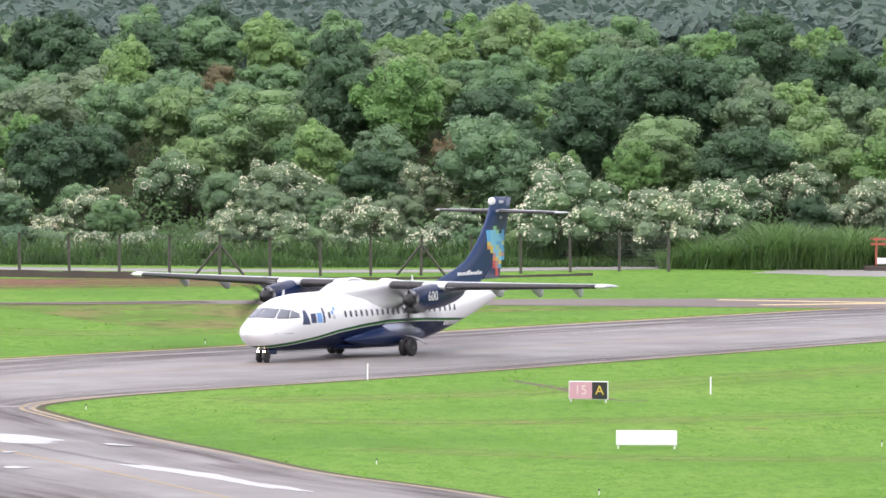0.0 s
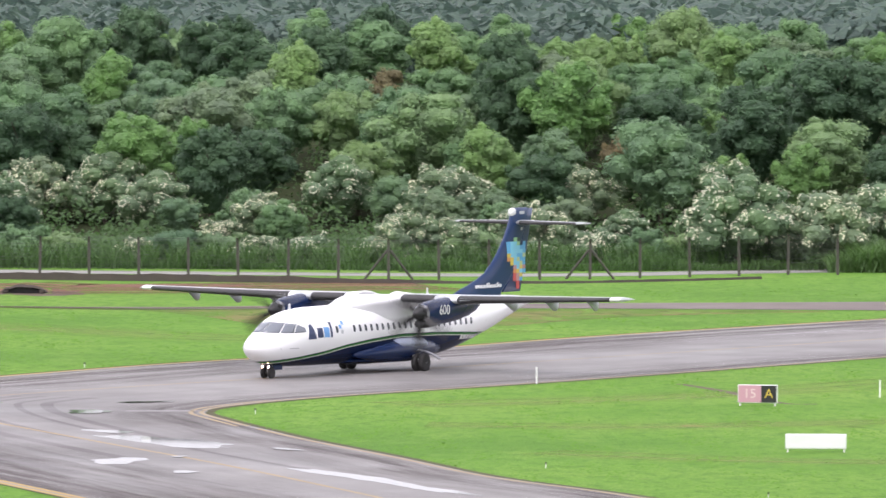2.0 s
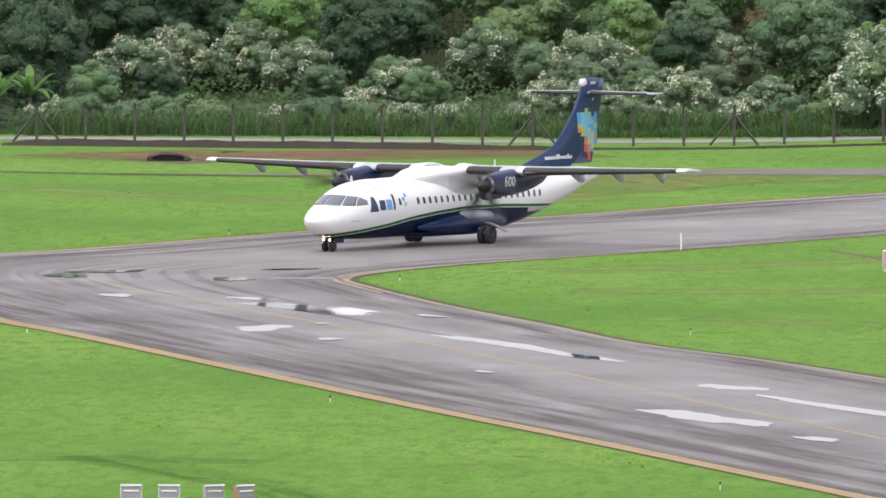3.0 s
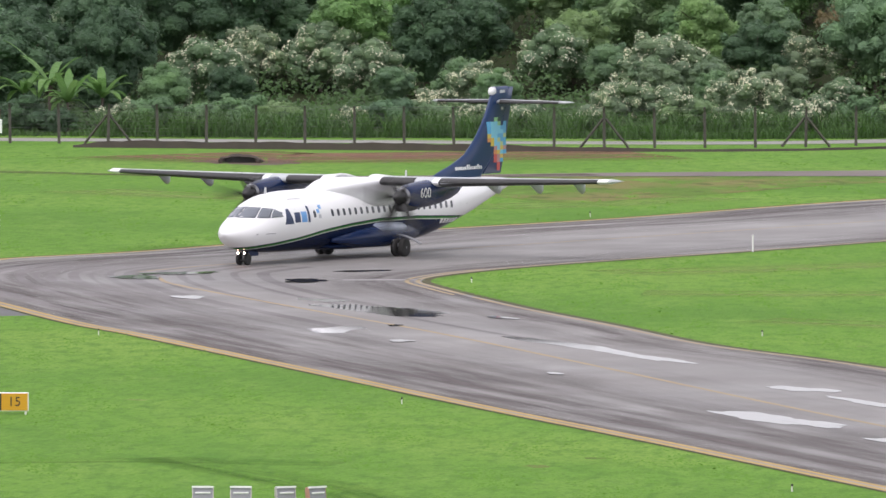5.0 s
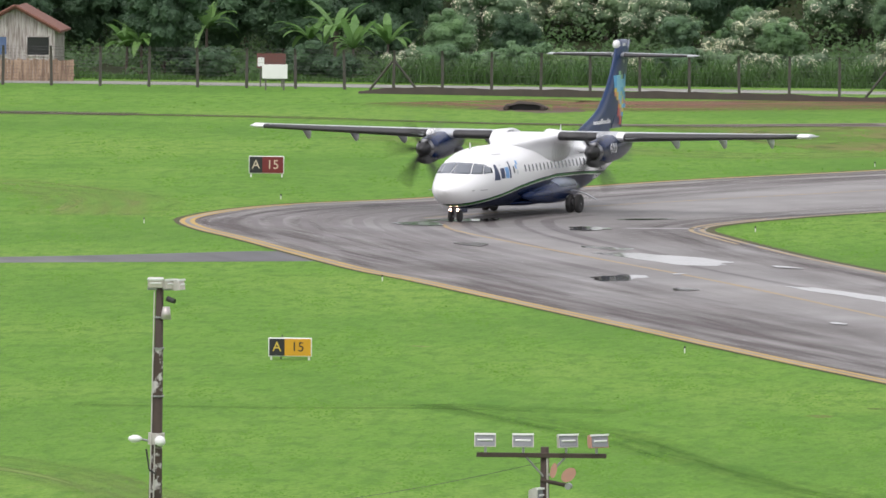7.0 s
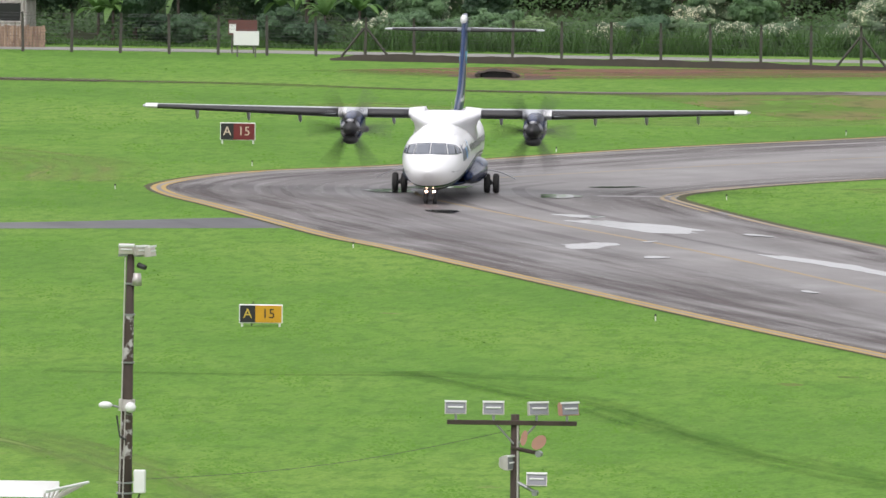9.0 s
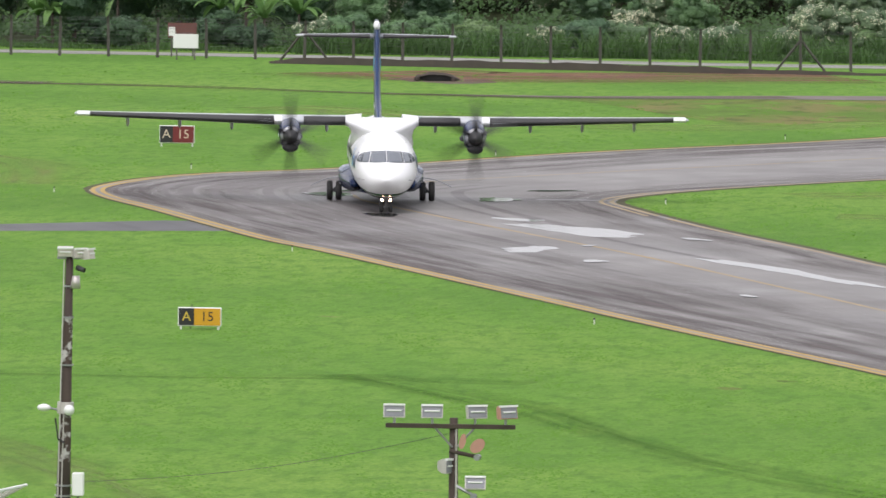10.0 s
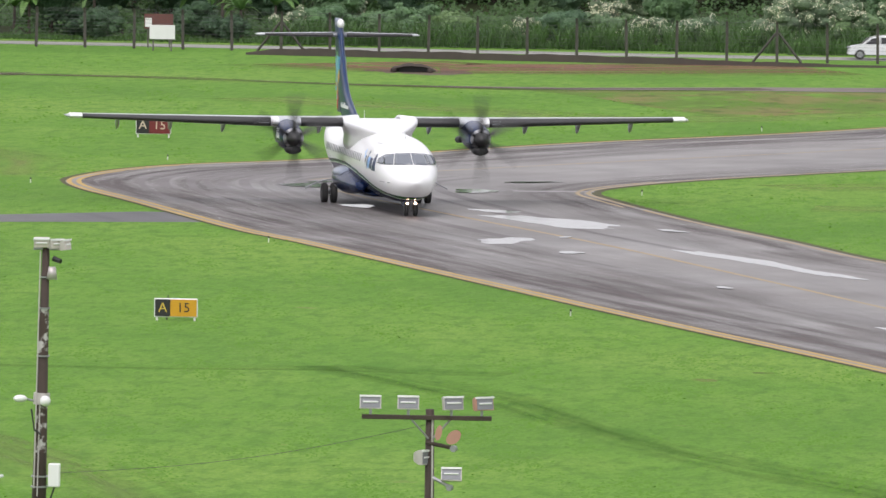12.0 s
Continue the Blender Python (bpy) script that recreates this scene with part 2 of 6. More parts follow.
# ---- ground ----
def hill(x, y):
    """Height of the ground: level airfield, then a gentle wooded rise and a far ridge."""
    z = max(0.0, min(y, 736) - 690) * 0.165 + max(0.0, min(y, 690) - 655) * 0.01
    if y > 1100:
        z += 34 * min(1.0, (y - 1100) / 600) ** 1.5 * (1 + 0.25 * math.sin(x / 140 + 1.0))
    return z


def build_ground():
    xs = [-3500, -1200, -500, -250] + list(range(-160, 121, 10)) + [180, 300, 600, 1200, 3500]
    ys = [-600, -200, 0, 100] + list(range(200, 640, 20)) + list(range(640, 780, 4)) + list(range(780, 1000, 20)) + [1050, 1100, 1200, 1350, 1500, 1700, 2200, 3000, 4500]
    vs = [(x, y, hill(x, y)) for y in ys for x in xs]
    w = len(xs)
    fs = [(j * w + i, j * w + i + 1, (j + 1) * w + i + 1, (j + 1) * w + i) for j in range(len(ys) - 1) for i in range(w - 1)]
    me = bpy.data.meshes.new("ground")
    me.from_pydata(vs, [], fs)
    me.materials.append(GRASS)
    me.materials.append(FOREST_FLOOR)
    for p in me.polygons:
        if p.center.y > 650:
            p.material_index = 1
    tagged(new("ground", me), "bright green mown airfield grass with patchy tufts", "lawn", kind="structure")


build_ground()
EDGE = smooth_line([(62, 640), (43, 611), (24.7, 583), (1.2, 547.6), (-10.6, 526.5), (-21.6, 510.3), (-32.0, 490.5), (-37.6, 483.2), (-40.0, 477.8), (-41.4, 471.5), (-41.7, 465.5), (-40.4, 458.5),
                    (-37.6, 449.2), (-31.4, 427.4), (-27.85, 417.4), (-19.85, 393.2), (-12.75, 371.6), (-6.05, 352.2), (0.55, 332.4), (20, 274), (50, 184)])
FAR_EDGE, OUTER = EDGE[:81], EDGE[80:]
ISLAND = smooth_line([(62, 604), (40, 566), (22.8, 536.3), (14.6, 521.8), (3.2, 501.8), (-3.5, 490.7), (-12.3, 477.2), (-16.4, 468.8), (-17.8, 462.5), (-16.6, 455.5), (-12.6, 439.5), (-8.4, 425.5), (-4.4, 411.5), (0.7, 399.8), (7.0, 382.5), (28, 322), (60, 232)])
sheet("taxiway", FAR_EDGE + OUTER[1:] + [Vector((90, 184, 0))] + ISLAND[::-1] + [Vector((90, 640, 0))], 0.010, ASPHALT,
      label="grey wet asphalt taxiway bending round a grass island", category="taxiway", kind="structure")


def wear_material(name, tint, rough=0.6, spec=0.5):
    """Dark stain that thins out over a band, in streaks along it."""
    n = Net(name, rough, 0, spec)
    n.colour(n.mix(n.noise(3.0, 5), tint, tuple(0.72 * x for x in tint)))
    at_run, at_wear = n.node("Attribute"), n.node("Attribute")
    at_run.attribute_name, at_wear.attribute_name = "run", "wear"
    run, wear = at_run.outputs["Vector"], at_wear.outputs["Fac"]
    fac = []
    for size, low, high in (((0.9, 0.05, 1), 0.36, 0.62), ((2.6, 0.16, 1), 0.30, 0.66)):
        mp = n.node("Mapping")
        mp.inputs["Scale"].default_value = size
        n.link(run, mp.inputs["Vector"])
        t = n.node("TexNoise", Scale=1.0, Detail=5)
        n.link(mp.outputs[0], t.inputs["Vector"])
        fac.append(n.ramp(t.outputs["Fac"], [(low, (0, 0, 0)), (high, (1, 1, 1))]))
    a = n.math("MULTIPLY", n.math("MULTIPLY", fac[0], n.math("MULTIPLY_ADD", fac[1], 0.5, 0.5)), wear)
    both = n.node("MixShader")
    n.link(a, both.inputs[0])
    n.link(n.node("BsdfTransparent").outputs[0], both.inputs[1])
    n.link(n.b.outputs[0], both.inputs[2])
    n.link(both.outputs[0], n.t.nodes["Material Output"].inputs["Surface"])
    return n.m


def wear_band(line, profile, z, material, name="tyre_wear_stain", label="dark brown streaky wear stain along the taxiway edge", category="stain"):
    """A stain along a line; profile gives offset and strength across it."""
    vs, fs, runs, wears = [], [], [], []
    m, along = len(profile), 0.0
    for i, p in enumerate(line):
        d = (line[min(i + 1, len(line) - 1)] - line[max(i - 1, 0)]).normalized()
        s = Vector((-d.y, d.x, 0))
        along += (p - line[i - 1]).length if i else 0
        for o, w in profile:
            q = p + s * o
            vs.append((q.x, q.y, z))
            runs += (o, along, 0.0)
            wears.append(w)
        if i:
            for k in range(m - 1):
                a = (i - 1) * m + k
                fs.append((a, a + 1, a + m + 1, a + m))
    me = bpy.data.meshes.new(name)
    me.from_pydata(vs, [], fs)
    me.attributes.new("run", "FLOAT_VECTOR", "POINT").data.foreach_set("vector", runs)
    me.attributes.new("wear", "FLOAT", "POINT").data.foreach_set("value", wears)
    me.update()
    if me.polygons[0].normal.z < 0:
        me.flip_normals()
    me.materials.append(material)
    tagged(new(name, me), label, category, kind="structure")


WEAR = wear_material("brown_wear_stain", (0.088, 0.064, 0.060))
wear_band([p for p in EDGE if p.x < 45], [(0.7, 0.75), (1.8, 0.9), (3.6, 0.8), (6.0, 0.55), (10.5, 0.0)], 0.0125, WEAR)
wear_band([p for p in ISLAND if p.x < 45], [(-5.5, 0.0), (-3.4, 0.36), (-1.8, 0.72), (-0.5, 0.6)], 0.0135, WEAR)
sheet("service_path", smooth_line([(-95, 430.5), (-60, 431), (-46.3, 433.2), (-34.8, 441.0)])[:-1] + [Vector((-34.4, 440, 0)), Vector((-32.6, 432.5, 0)), Vector((-46, 428.6, 0)), Vector((-95, 425, 0))], 0.006, DARK_ASPHALT,
      label="narrow dark asphalt path through the grass", category="path", kind="structure")
sheet("old_runway", [Vector(p) for p in ((-36, 579.6, 0), (-30, 577.6, 0), (-24, 577.0, 0), (-13, 579.4, 0), (0, 580.2, 0), (12, 579.6, 0), (24, 579, 0), (60, 578, 0), (160, 577, 0), (160, 606, 0), (60, 598, 0), (25, 594.4, 0), (10, 590.2, 0), (0, 588.0, 0), (-13, 584.5, 0), (-24, 579.6, 0), (-30, 579.4, 0))], 0.022, OLD_ASPHALT,
      label="old brownish asphalt strip across the grass", category="runway", kind="structure")
wear_band(smooth_line([(-130, 588.5), (-95, 588.2), (-66, 587.6), (-55.5, 587.0), (-47, 585), (-40, 581), (-30, 577.8), (-24.5, 577), (-13, 582.2)]), [(-1.9, 0.0), (-0.8, 1.3), (0.6, 1.4), (1.6, 0.0)], 0.026,
          wear_material("worn_track_soil", (0.110, 0.088, 0.062), 0.95, 0.1), "old_track", "thin worn brown track across the grass", "track")


wear_band(smooth_line([(-130, 589.5), (-95, 589.2), (-70, 588.6), (-60, 588.0), (-55, 587.2)]), [(-2.6, 0.0), (-1.4, 1.2), (1.4, 1.3), (2.6, 0.0)], 0.024,
          wear_material("brown_asphalt_crumbs", (0.150, 0.122, 0.110), 0.9, 0.2), "old_track", "broad worn brown track across the grass", "track")


# ---- the aircraft ----
def curve_at(knots):
    """A soft curve through (x, value) knots, x rising."""
    kx = np.array([k[0] for k in knots], float)
    ky = np.array([k[1] for k in knots], float)
    d = np.gradient(ky, kx)

    def at(x):
        x = min(max(x, kx[0]), kx[-1])
        i = min(max(int(np.searchsorted(kx, x)) - 1, 0), len(kx) - 2)
        h = kx[i + 1] - kx[i]
        t = (x - kx[i]) / h
        return float((2 * t ** 3 - 3 * t * t + 1) * ky[i] + (t ** 3 - 2 * t * t + t) * h * d[i] + (3 * t * t - 2 * t ** 3) * ky[i + 1] + (t ** 3 - t * t) * h * d[i + 1])
    return at


TOP = curve_at([(-14.2, 3.10), (-13, 3.20), (-11, 3.30), (-8, 3.33), (-5, 3.32), (0, 3.30), (6, 3.29), (8.2, 3.24), (9.2, 3.12), (10.0, 2.90), (10.5, 2.67), (11.0, 2.42), (11.5, 2.20), (11.9, 1.98), (12.2, 1.80), (12.38, 1.62), (12.45, 1.48)])
BOTTOM = curve_at([(-14.2, 2.86), (-13, 2.60), (-11, 2.10), (-9, 1.58), (-7, 1.10), (-5, 0.70), (-3.5, 0.52), (0, 0.48), (6, 0.48), (8.5, 0.50), (10, 0.56), (11, 0.66), (11.6, 0.80), (12.0, 1.00), (12.28, 1.20), (12.4, 1.34), (12.45, 1.46)])
WIDE = curve_at([(-14.2, 0.10), (-13, 0.32), (-11, 0.75), (-9, 1.10), (-7, 1.32), (-5, 1.42), (-3, 1.43), (6, 1.43), (8, 1.41), (9.2, 1.34), (10.0, 1.24), (10.7, 1.10), (11.3, 0.93), (11.8, 0.74), (12.08, 0.55), (12.28, 0.34), (12.40, 0.18), (12.45, 0.03)])


def hull(x, a, out=0.0):
    """A point on the fuselage: station x, angle a in degrees from the top to the left side."""
    t, b, w = TOP(x), BOTTOM(x), WIDE(x)
    s, c = math.sin(radians(a)), math.cos(radians(a))
    n = Vector((0, s / max(w, 0.05), 2 * c / max(t - b, 0.05))).normalized()
    return Vector((x, w * s, (t + b) / 2 + (t - b) / 2 * c)) + n * out


def angle_at(x, z):
    """The angle at which the fuselage side at station x is at height z."""
    t, b = TOP(x), BOTTOM(x)
    return math.degrees(math.acos(max(-1, min(1, (2 * z - t - b) / (t - b)))))


def nose_station(y, z):
    """The station on the nose whose side lies at breadth y and height z."""
    lo, hi = 8.0, 12.42
    for _ in range(40):
        x = (lo + hi) / 2
        k = (2 * z - TOP(x) - BOTTOM(x)) / (TOP(x) - BOTTOM(x))
        if abs(k) < 1 and WIDE(x) * math.sqrt(1 - k * k) > y:
            lo = x
        else:
            hi = x
    return lo


def hull_patch(bm, corners, side, out=0.006, n=4):
    """A thin panel lying on the fuselage between four (x, z) corners, given round its edge."""
    P = [Vector((x, angle_at(x, z))) for x, z in corners]
    rows = []
    for lift in (out, 0.0):
        grid = []
        for i in range(n + 1):
            u = i / n
            l, r = P[0].lerp(P[3], u), P[1].lerp(P[2], u)
            line = []
            for j in range(n + 1):
                q = l.lerp(r, j / n)
                p = hull(q.x, q.y, lift)
                line.append(bm.verts.new((p.x, side * p.y, p.z)))
            grid.append(line)
        rows.append(grid)
    top, low = rows
    for i in range(n):
        for j in range(n):
            bm.faces.new((top[i][j], top[i][j + 1], top[i + 1][j + 1], top[i + 1][j]))
    edge = lambda g: [g[0][j] for j in range(n)] + [g[i][n] for i in range(n)] + [g[n][j] for j in range(n, 0, -1)] + [g[i][0] for i in range(n, 0, -1)]
    a, b = edge(top), edge(low)
    for i in range(len(a)):
        k = (i + 1) % len(a)
        bm.faces.new((a[i], b[i], b[k], a[k]))
    bmesh.ops.recalc_face_normals(bm, faces=bm.faces)
    return bm


def livery():
    """White above a rising curve, then a green line, a white line and navy below."""
    n = Net("aircraft_livery", 0.22, 0, 0.5)
    pos = n.node("SeparateXYZ")
    n.link(n.where(True), pos.inputs[0])
    fx = n.node("MapRange")
    for k, v in (("From Min", -14.0), ("From Max", 14.0)):
        fx.inputs[k].default_value = v
    n.link(pos.outputs[0], fx.inputs["Value"])
    g = lambda z: (z / 3, z / 3, z / 3)
    u = lambda x: (x + 14) / 28
    edge = n.ramp(fx.outputs[0], [(u(x), g(z)) for x, z in ((-11.5, 1.60), (-8.4, 1.60), (-2.7, 1.80), (0.8, 1.82), (3.4, 1.68), (5.7, 1.48), (7.6, 1.22), (9.5, 1.02), (11.2, 0.88), (12.6, 0.78))])
    up = n.math("SUBTRACT", pos.outputs[2], n.math("MULTIPLY", edge, 3.0))
    dirt = n.noise(0.9, 5, True)
    white = n.mix(dirt, (0.84, 0.84, 0.845), (0.78, 0.785, 0.79))
    navy = n.mix(n.noise(1.4, 4, True), (0.006, 0.014, 0.048), (0.009, 0.018, 0.058))
    step = lambda lim: n.math("GREATER_THAN", up, lim)
    c = n.mix(step(-0.175), navy, (0.55, 0.62, 0.50))
    c = n.mix(step(-0.13), c, (0.035, 0.16, 0.035))
    c = n.mix(step(-0.035), c, (0.012, 0.020, 0.060))
    c = n.mix(step(0.0), c, white)
    n.colour(c)
    n.link(n.math("MULTIPLY_ADD", step(0.0), 0.35, 0.1), n.b.inputs["Specular IOR Level"])
    return n.m


LIVERY = livery()
AIR_WHITE = plain("aircraft_white", (0.80, 0.80, 0.81), (0.72, 0.725, 0.73), 0.28, scale=1.2)
AIR_GREY = plain("wing_grey_paint", (0.50, 0.52, 0.54), (0.40, 0.42, 0.44), 0.4, scale=1.0)
AIR_NAVY = plain("aircraft_navy", (0.006, 0.017, 0.062), (0.009, 0.022, 0.075), 0.26, scale=1.2, spec=0.28)
FIN_NAVY = plain("fin_navy", (0.008, 0.028, 0.090), (0.011, 0.036, 0.105), 0.28, scale=1.2, spec=0.35)
AIR_BLUE = plain("letter_dark_blue", (0.018, 0.030, 0.085), (0.024, 0.04, 0.10), 0.3)
LIGHT_BLUE = plain("letter_light_blue", (0.16, 0.36, 0.68), (0.13, 0.32, 0.62), 0.3)
BOOT = plain("black_deicing_boot", (0.022, 0.022, 0.024), (0.045, 0.044, 0.044), 0.55, scale=2.5)
GLASS = Net("cockpit_glass", 0.08, 0, 1.0).colour((0.125, 0.14, 0.165)).m
CABIN_GLASS = Net("cabin_window_glass", 0.12, 0, 0.6).colour((0.085, 0.092, 0.105)).m
SEAM = plain("panel_seam", (0.36, 0.37, 0.38), (0.30, 0.30, 0.31), 0.5)
SKY_REFLECTION_TINT = plain("fairing_sky_reflection", (0.34, 0.38, 0.46), (0.26, 0.30, 0.39), 0.25, scale=0.8)


def lamp_glow():
    n = Net("landing_light_glow", 0.2)
    n.colour((0.9, 0.85, 0.75))
    n.b.inputs["Emission Color"].default_value = (1.0, 0.60, 0.40, 1)
    n.b.inputs["Emission Strength"].default_value = 12.0
    return n.m


GLOW = lamp_glow()
RIM_GREY = plain("pale_wheel_paint", (0.45, 0.45, 0.46), (0.25, 0.25, 0.26), 0.5, scale=5)


def loft(bm, rings, close_ends=True):
    vs = [[bm.verts.new(p) for p in r] for r in rings]
    for a, b in zip(vs, vs[1:]):
        for i in range(len(a)):
            k = (i + 1) % len(a)
            bm.faces.new((a[i], a[k], b[k], b[i]))
    if close_ends:
        bm.faces.new(vs[0][::-1])
        bm.faces.new(vs[-1])
    bmesh.ops.recalc_face_normals(bm, faces=bm.faces)
    return bm


def foil(le, chord, thick, upright=False, x_from=0.0, x_to=1.0, n=12, grow=0.0):
    """A wing section behind its leading edge point, from x_from to x_to of the chord."""
    T = lambda u: 5 * thick * (0.2969 * math.sqrt(u) - 0.126 * u - 0.3516 * u * u + 0.2843 * u ** 3 - 0.1015 * u ** 4)
    us = [x_from + (x_to - x_from) * (1 - math.cos(math.pi * i / n)) / 2 for i in range(n + 1)]
    up = [(u, T(u) * 1.15) for u in us[::-1]]
    lo = [(u, -T(u) * 0.85) for u in us[1 if x_from == 0 else 0:]]
    pts = []
    for u, t in up + lo:
        o = chord * t + (grow if t >= 0 else -grow)
        x = le[0] - u * chord + (grow if u == 0 else 0)
        pts.append(Vector((x, le[1] + o, le[2])) if upright else Vector((x, le[1], le[2] + o)))
    return pts


# leading edge point, chord and thickness along one half of the wing
def wing_at(y):
    k = max(0.0, (abs(y) - 4.9) / (13.5 - 4.9))
    return Vector((1.18 - 0.52 * k, y, 3.50 + 0.20 * k)), 2.57 - 0.98 * k, 0.175 - 0.045 * k


def build_wing(plane, side):
    ys = [0.9, 2.5, 4.05, 4.9, 7, 9, 11, 12.6, 13.3, 13.525]
    wing = part("wing", loft(bmesh.new(), [foil(*[(a, c * (0.86 if y > 13.4 else 1), t * (0.5 if y > 13.4 else 1)) for a, c, t in [wing_at(side * y)]][0]) for y in ys]), AIR_GREY, plane, "high straight wing, grey and white, with black leading edge", smooth=True)
    boots = [(1.62, 3.45), (4.75, 12.85)]
    for a, b in boots:
        rows = []
        for i in range(7):
            le, c, t = wing_at(side * (a + (b - a) * i / 6))
            rows.append(foil(le, c, t, x_to=0.125, n=6, grow=0.008))
        part("deicing_boot", loft(bmesh.new(), rows), BOOT, wing, "black rubber de-icing boot", smooth=True)
    le, c, t = wing_at(side * 4.75)
    rows = [foil(wing_at(side * y)[0], wing_at(side * y)[1], wing_at(side * y)[2], x_to=0.16, n=6, grow=0.012) for y in (4.40, 4.74)]
    part("white_cuff", loft(bmesh.new(), rows), AIR_WHITE, wing)
    rows = [foil(wing_at(side * y)[0], wing_at(side * y)[1], wing_at(side * y)[2] * k, n=10, grow=0.012 * k) for y, k in ((0.9, 1.25), (1.25, 1.12), (1.45, 1.04), (1.6, 1.0))]
    part("root_fillet", loft(bmesh.new(), rows), AIR_WHITE, wing, "white wing root fillet", smooth=True)
    rows = [foil(wing_at(side * y)[0], wing_at(side * y)[1], wing_at(side * y)[2], x_to=0.3, n=6, grow=0.008) for y in (12.88, 13.1, 13.4)]
    part("tip_cap", loft(bmesh.new(), rows), AIR_WHITE, wing, "white wing tip")
    for y in (2.4, 6.6, 8.9, 11.2):
        le, c, t = wing_at(side * y)
        bm = bmesh.new()
        x0 = le.x - c * 0.45
        x1 = le.x - c * 1.08
        z = le.z
        rings = []
        for u, wd, dn in ((0, 0.02, 0.12), (0.3, 0.07, 0.32), (0.6, 0.09, 0.54), (0.85, 0.06, 0.58), (1, 0.01, 0.46)):
            x = x0 + (x1 - x0) * u
            rings.append([Vector((x, side * y + wd * sy, z + zz)) for sy, zz in ((-1, -0.06), (1, -0.06), (0.8, -dn * 0.8), (0, -dn), (-0.8, -dn * 0.8))])
        part("flap_fairing", loft(bm, rings), AIR_GREY, wing, smooth=True)
    # trailing flap and aileron seams
    for a, b, nm in ((1.6, 3.3, "flap"), (4.95, 8.9, "flap"), (9.0, 13.1, "aileron")):
        rows = []
        for i in range(4):
            le, c, t = wing_at(side * (a + (b - a) * i / 3))
            rows.append(foil(le, c, t, x_from=0.72, x_to=1.0, n=4, grow=0.010))
        part(nm, loft(bmesh.new(), rows), AIR_GREY, wing)
    return wing


def build_engine(plane, side):
    """Nacelle with intake, exhaust and the turning propeller; returns the propeller."""
    yc = side * 4.05
    keys = [(3.34, 2.93, 0.36, 0.36), (3.2, 2.92, 0.43, 0.45), (2.9, 2.91, 0.48, 0.54), (2.2, 2.95, 0.50, 0.60), (1.2, 3.02, 0.50, 0.62), (0.2, 3.08, 0.47, 0.58), (-0.8, 3.14, 0.38, 0.46), (-1.6, 3.20, 0.24, 0.30), (-2.1, 3.24, 0.08, 0.10)]
    rings = []
    for x, zc, w, h in keys:
        rings.append([Vector((x, yc + w * math.copysign(abs(math.sin(a)) ** 0.8, math.sin(a)), zc + h * math.copysign(abs(math.cos(a)) ** 0.8, math.cos(a)))) for a in [2 * math.pi * i / 20 for i in range(20)]])
    nac = part("nacelle", loft(bmesh.new(), rings), AIR_NAVY, plane, "navy blue turboprop engine nacelle", smooth=True)
    # chin intake below the spinner
    rings = []
    for x, zc, w, h in ((3.50, 2.44, 0.30, 0.15), (3.42, 2.43, 0.34, 0.19), (3.0, 2.44, 0.36, 0.22), (2.3, 2.46, 0.30, 0.18)):
        rings.append([Vector((x, yc + w * math.sin(a), zc + h * math.cos(a))) for a in [2 * math.pi * i / 14 for i in range(14)]])
    part("chin_intake", loft(bmesh.new(), rings), BLACK, nac, "black engine air intake", smooth=True)
    rings = []
    for x, w in ((3.345, 0.40), (3.30, 0.455)):
        rings.append([Vector((x, yc + w * math.sin(a), 2.925 + w * math.cos(a))) for a in [2 * math.pi * i / 20 for i in range(20)]])
    part("front_ring", loft(bmesh.new(), rings), METAL, nac, "bare metal nacelle ring", smooth=True)
    bm = rod(bmesh.new(), (0.6, yc - side * 0.30, 2.80), (-0.4, yc - side * 0.44, 2.76), 0.13, 0.15, 12)
    part("exhaust", bm, STEEL, nac, smooth=True)
    text_on("600", 0.66, AIR_WHITE, nac, Matrix.Translation((2.0, yc + side * 0.512, 3.06)) @ (Euler((radians(90), 0, radians(180 if side > 0 else 0))).to_matrix().to_4x4()), "white number on the nacelle side")
    prop = new("propeller")
    prop.parent = plane
    prop["label"] = "turning six-bladed dark propeller"
    prop.matrix_basis = pose(3.55, yc, 2.93)
    bm = bmesh.new()
    rings = [[Vector((x, r * math.sin(a), r * math.cos(a))) for a in [2 * math.pi * i / 18 for i in range(18)]] for x, r in ((-0.20, 0.33), (-0.05, 0.33), (0.12, 0.29), (0.28, 0.21), (0.40, 0.11), (0.45, 0.02))]
    part("spinner", loft(bm, rings), BLACK, prop, "black spinner", smooth=True)
    for k in range(6):
        m = Matrix.Rotation(radians(60 * k), 4, "X")
        rings = []
        for r, c, tw, th in ((0.26, 0.16, 60, 0.11), (0.55, 0.30, 50, 0.06), (1.0, 0.40, 36, 0.035), (1.5, 0.40, 26, 0.022), (1.82, 0.33, 21, 0.015), (1.965, 0.12, 20, 0.008)):
            ring = []
            for q in range(8):
                a = 2 * math.pi * q / 8
                p = Matrix.Rotation(radians(90 - tw), 3, "Z") @ Vector((c * 0.5 * math.cos(a), th * 0.5 * math.sin(a), 0))
                ring.append(m @ Vector((p.y, p.x, r)))
            rings.append(ring)
        part("blade", loft(bmesh.new(), rings), BLACK, prop, smooth=True)
    return prop


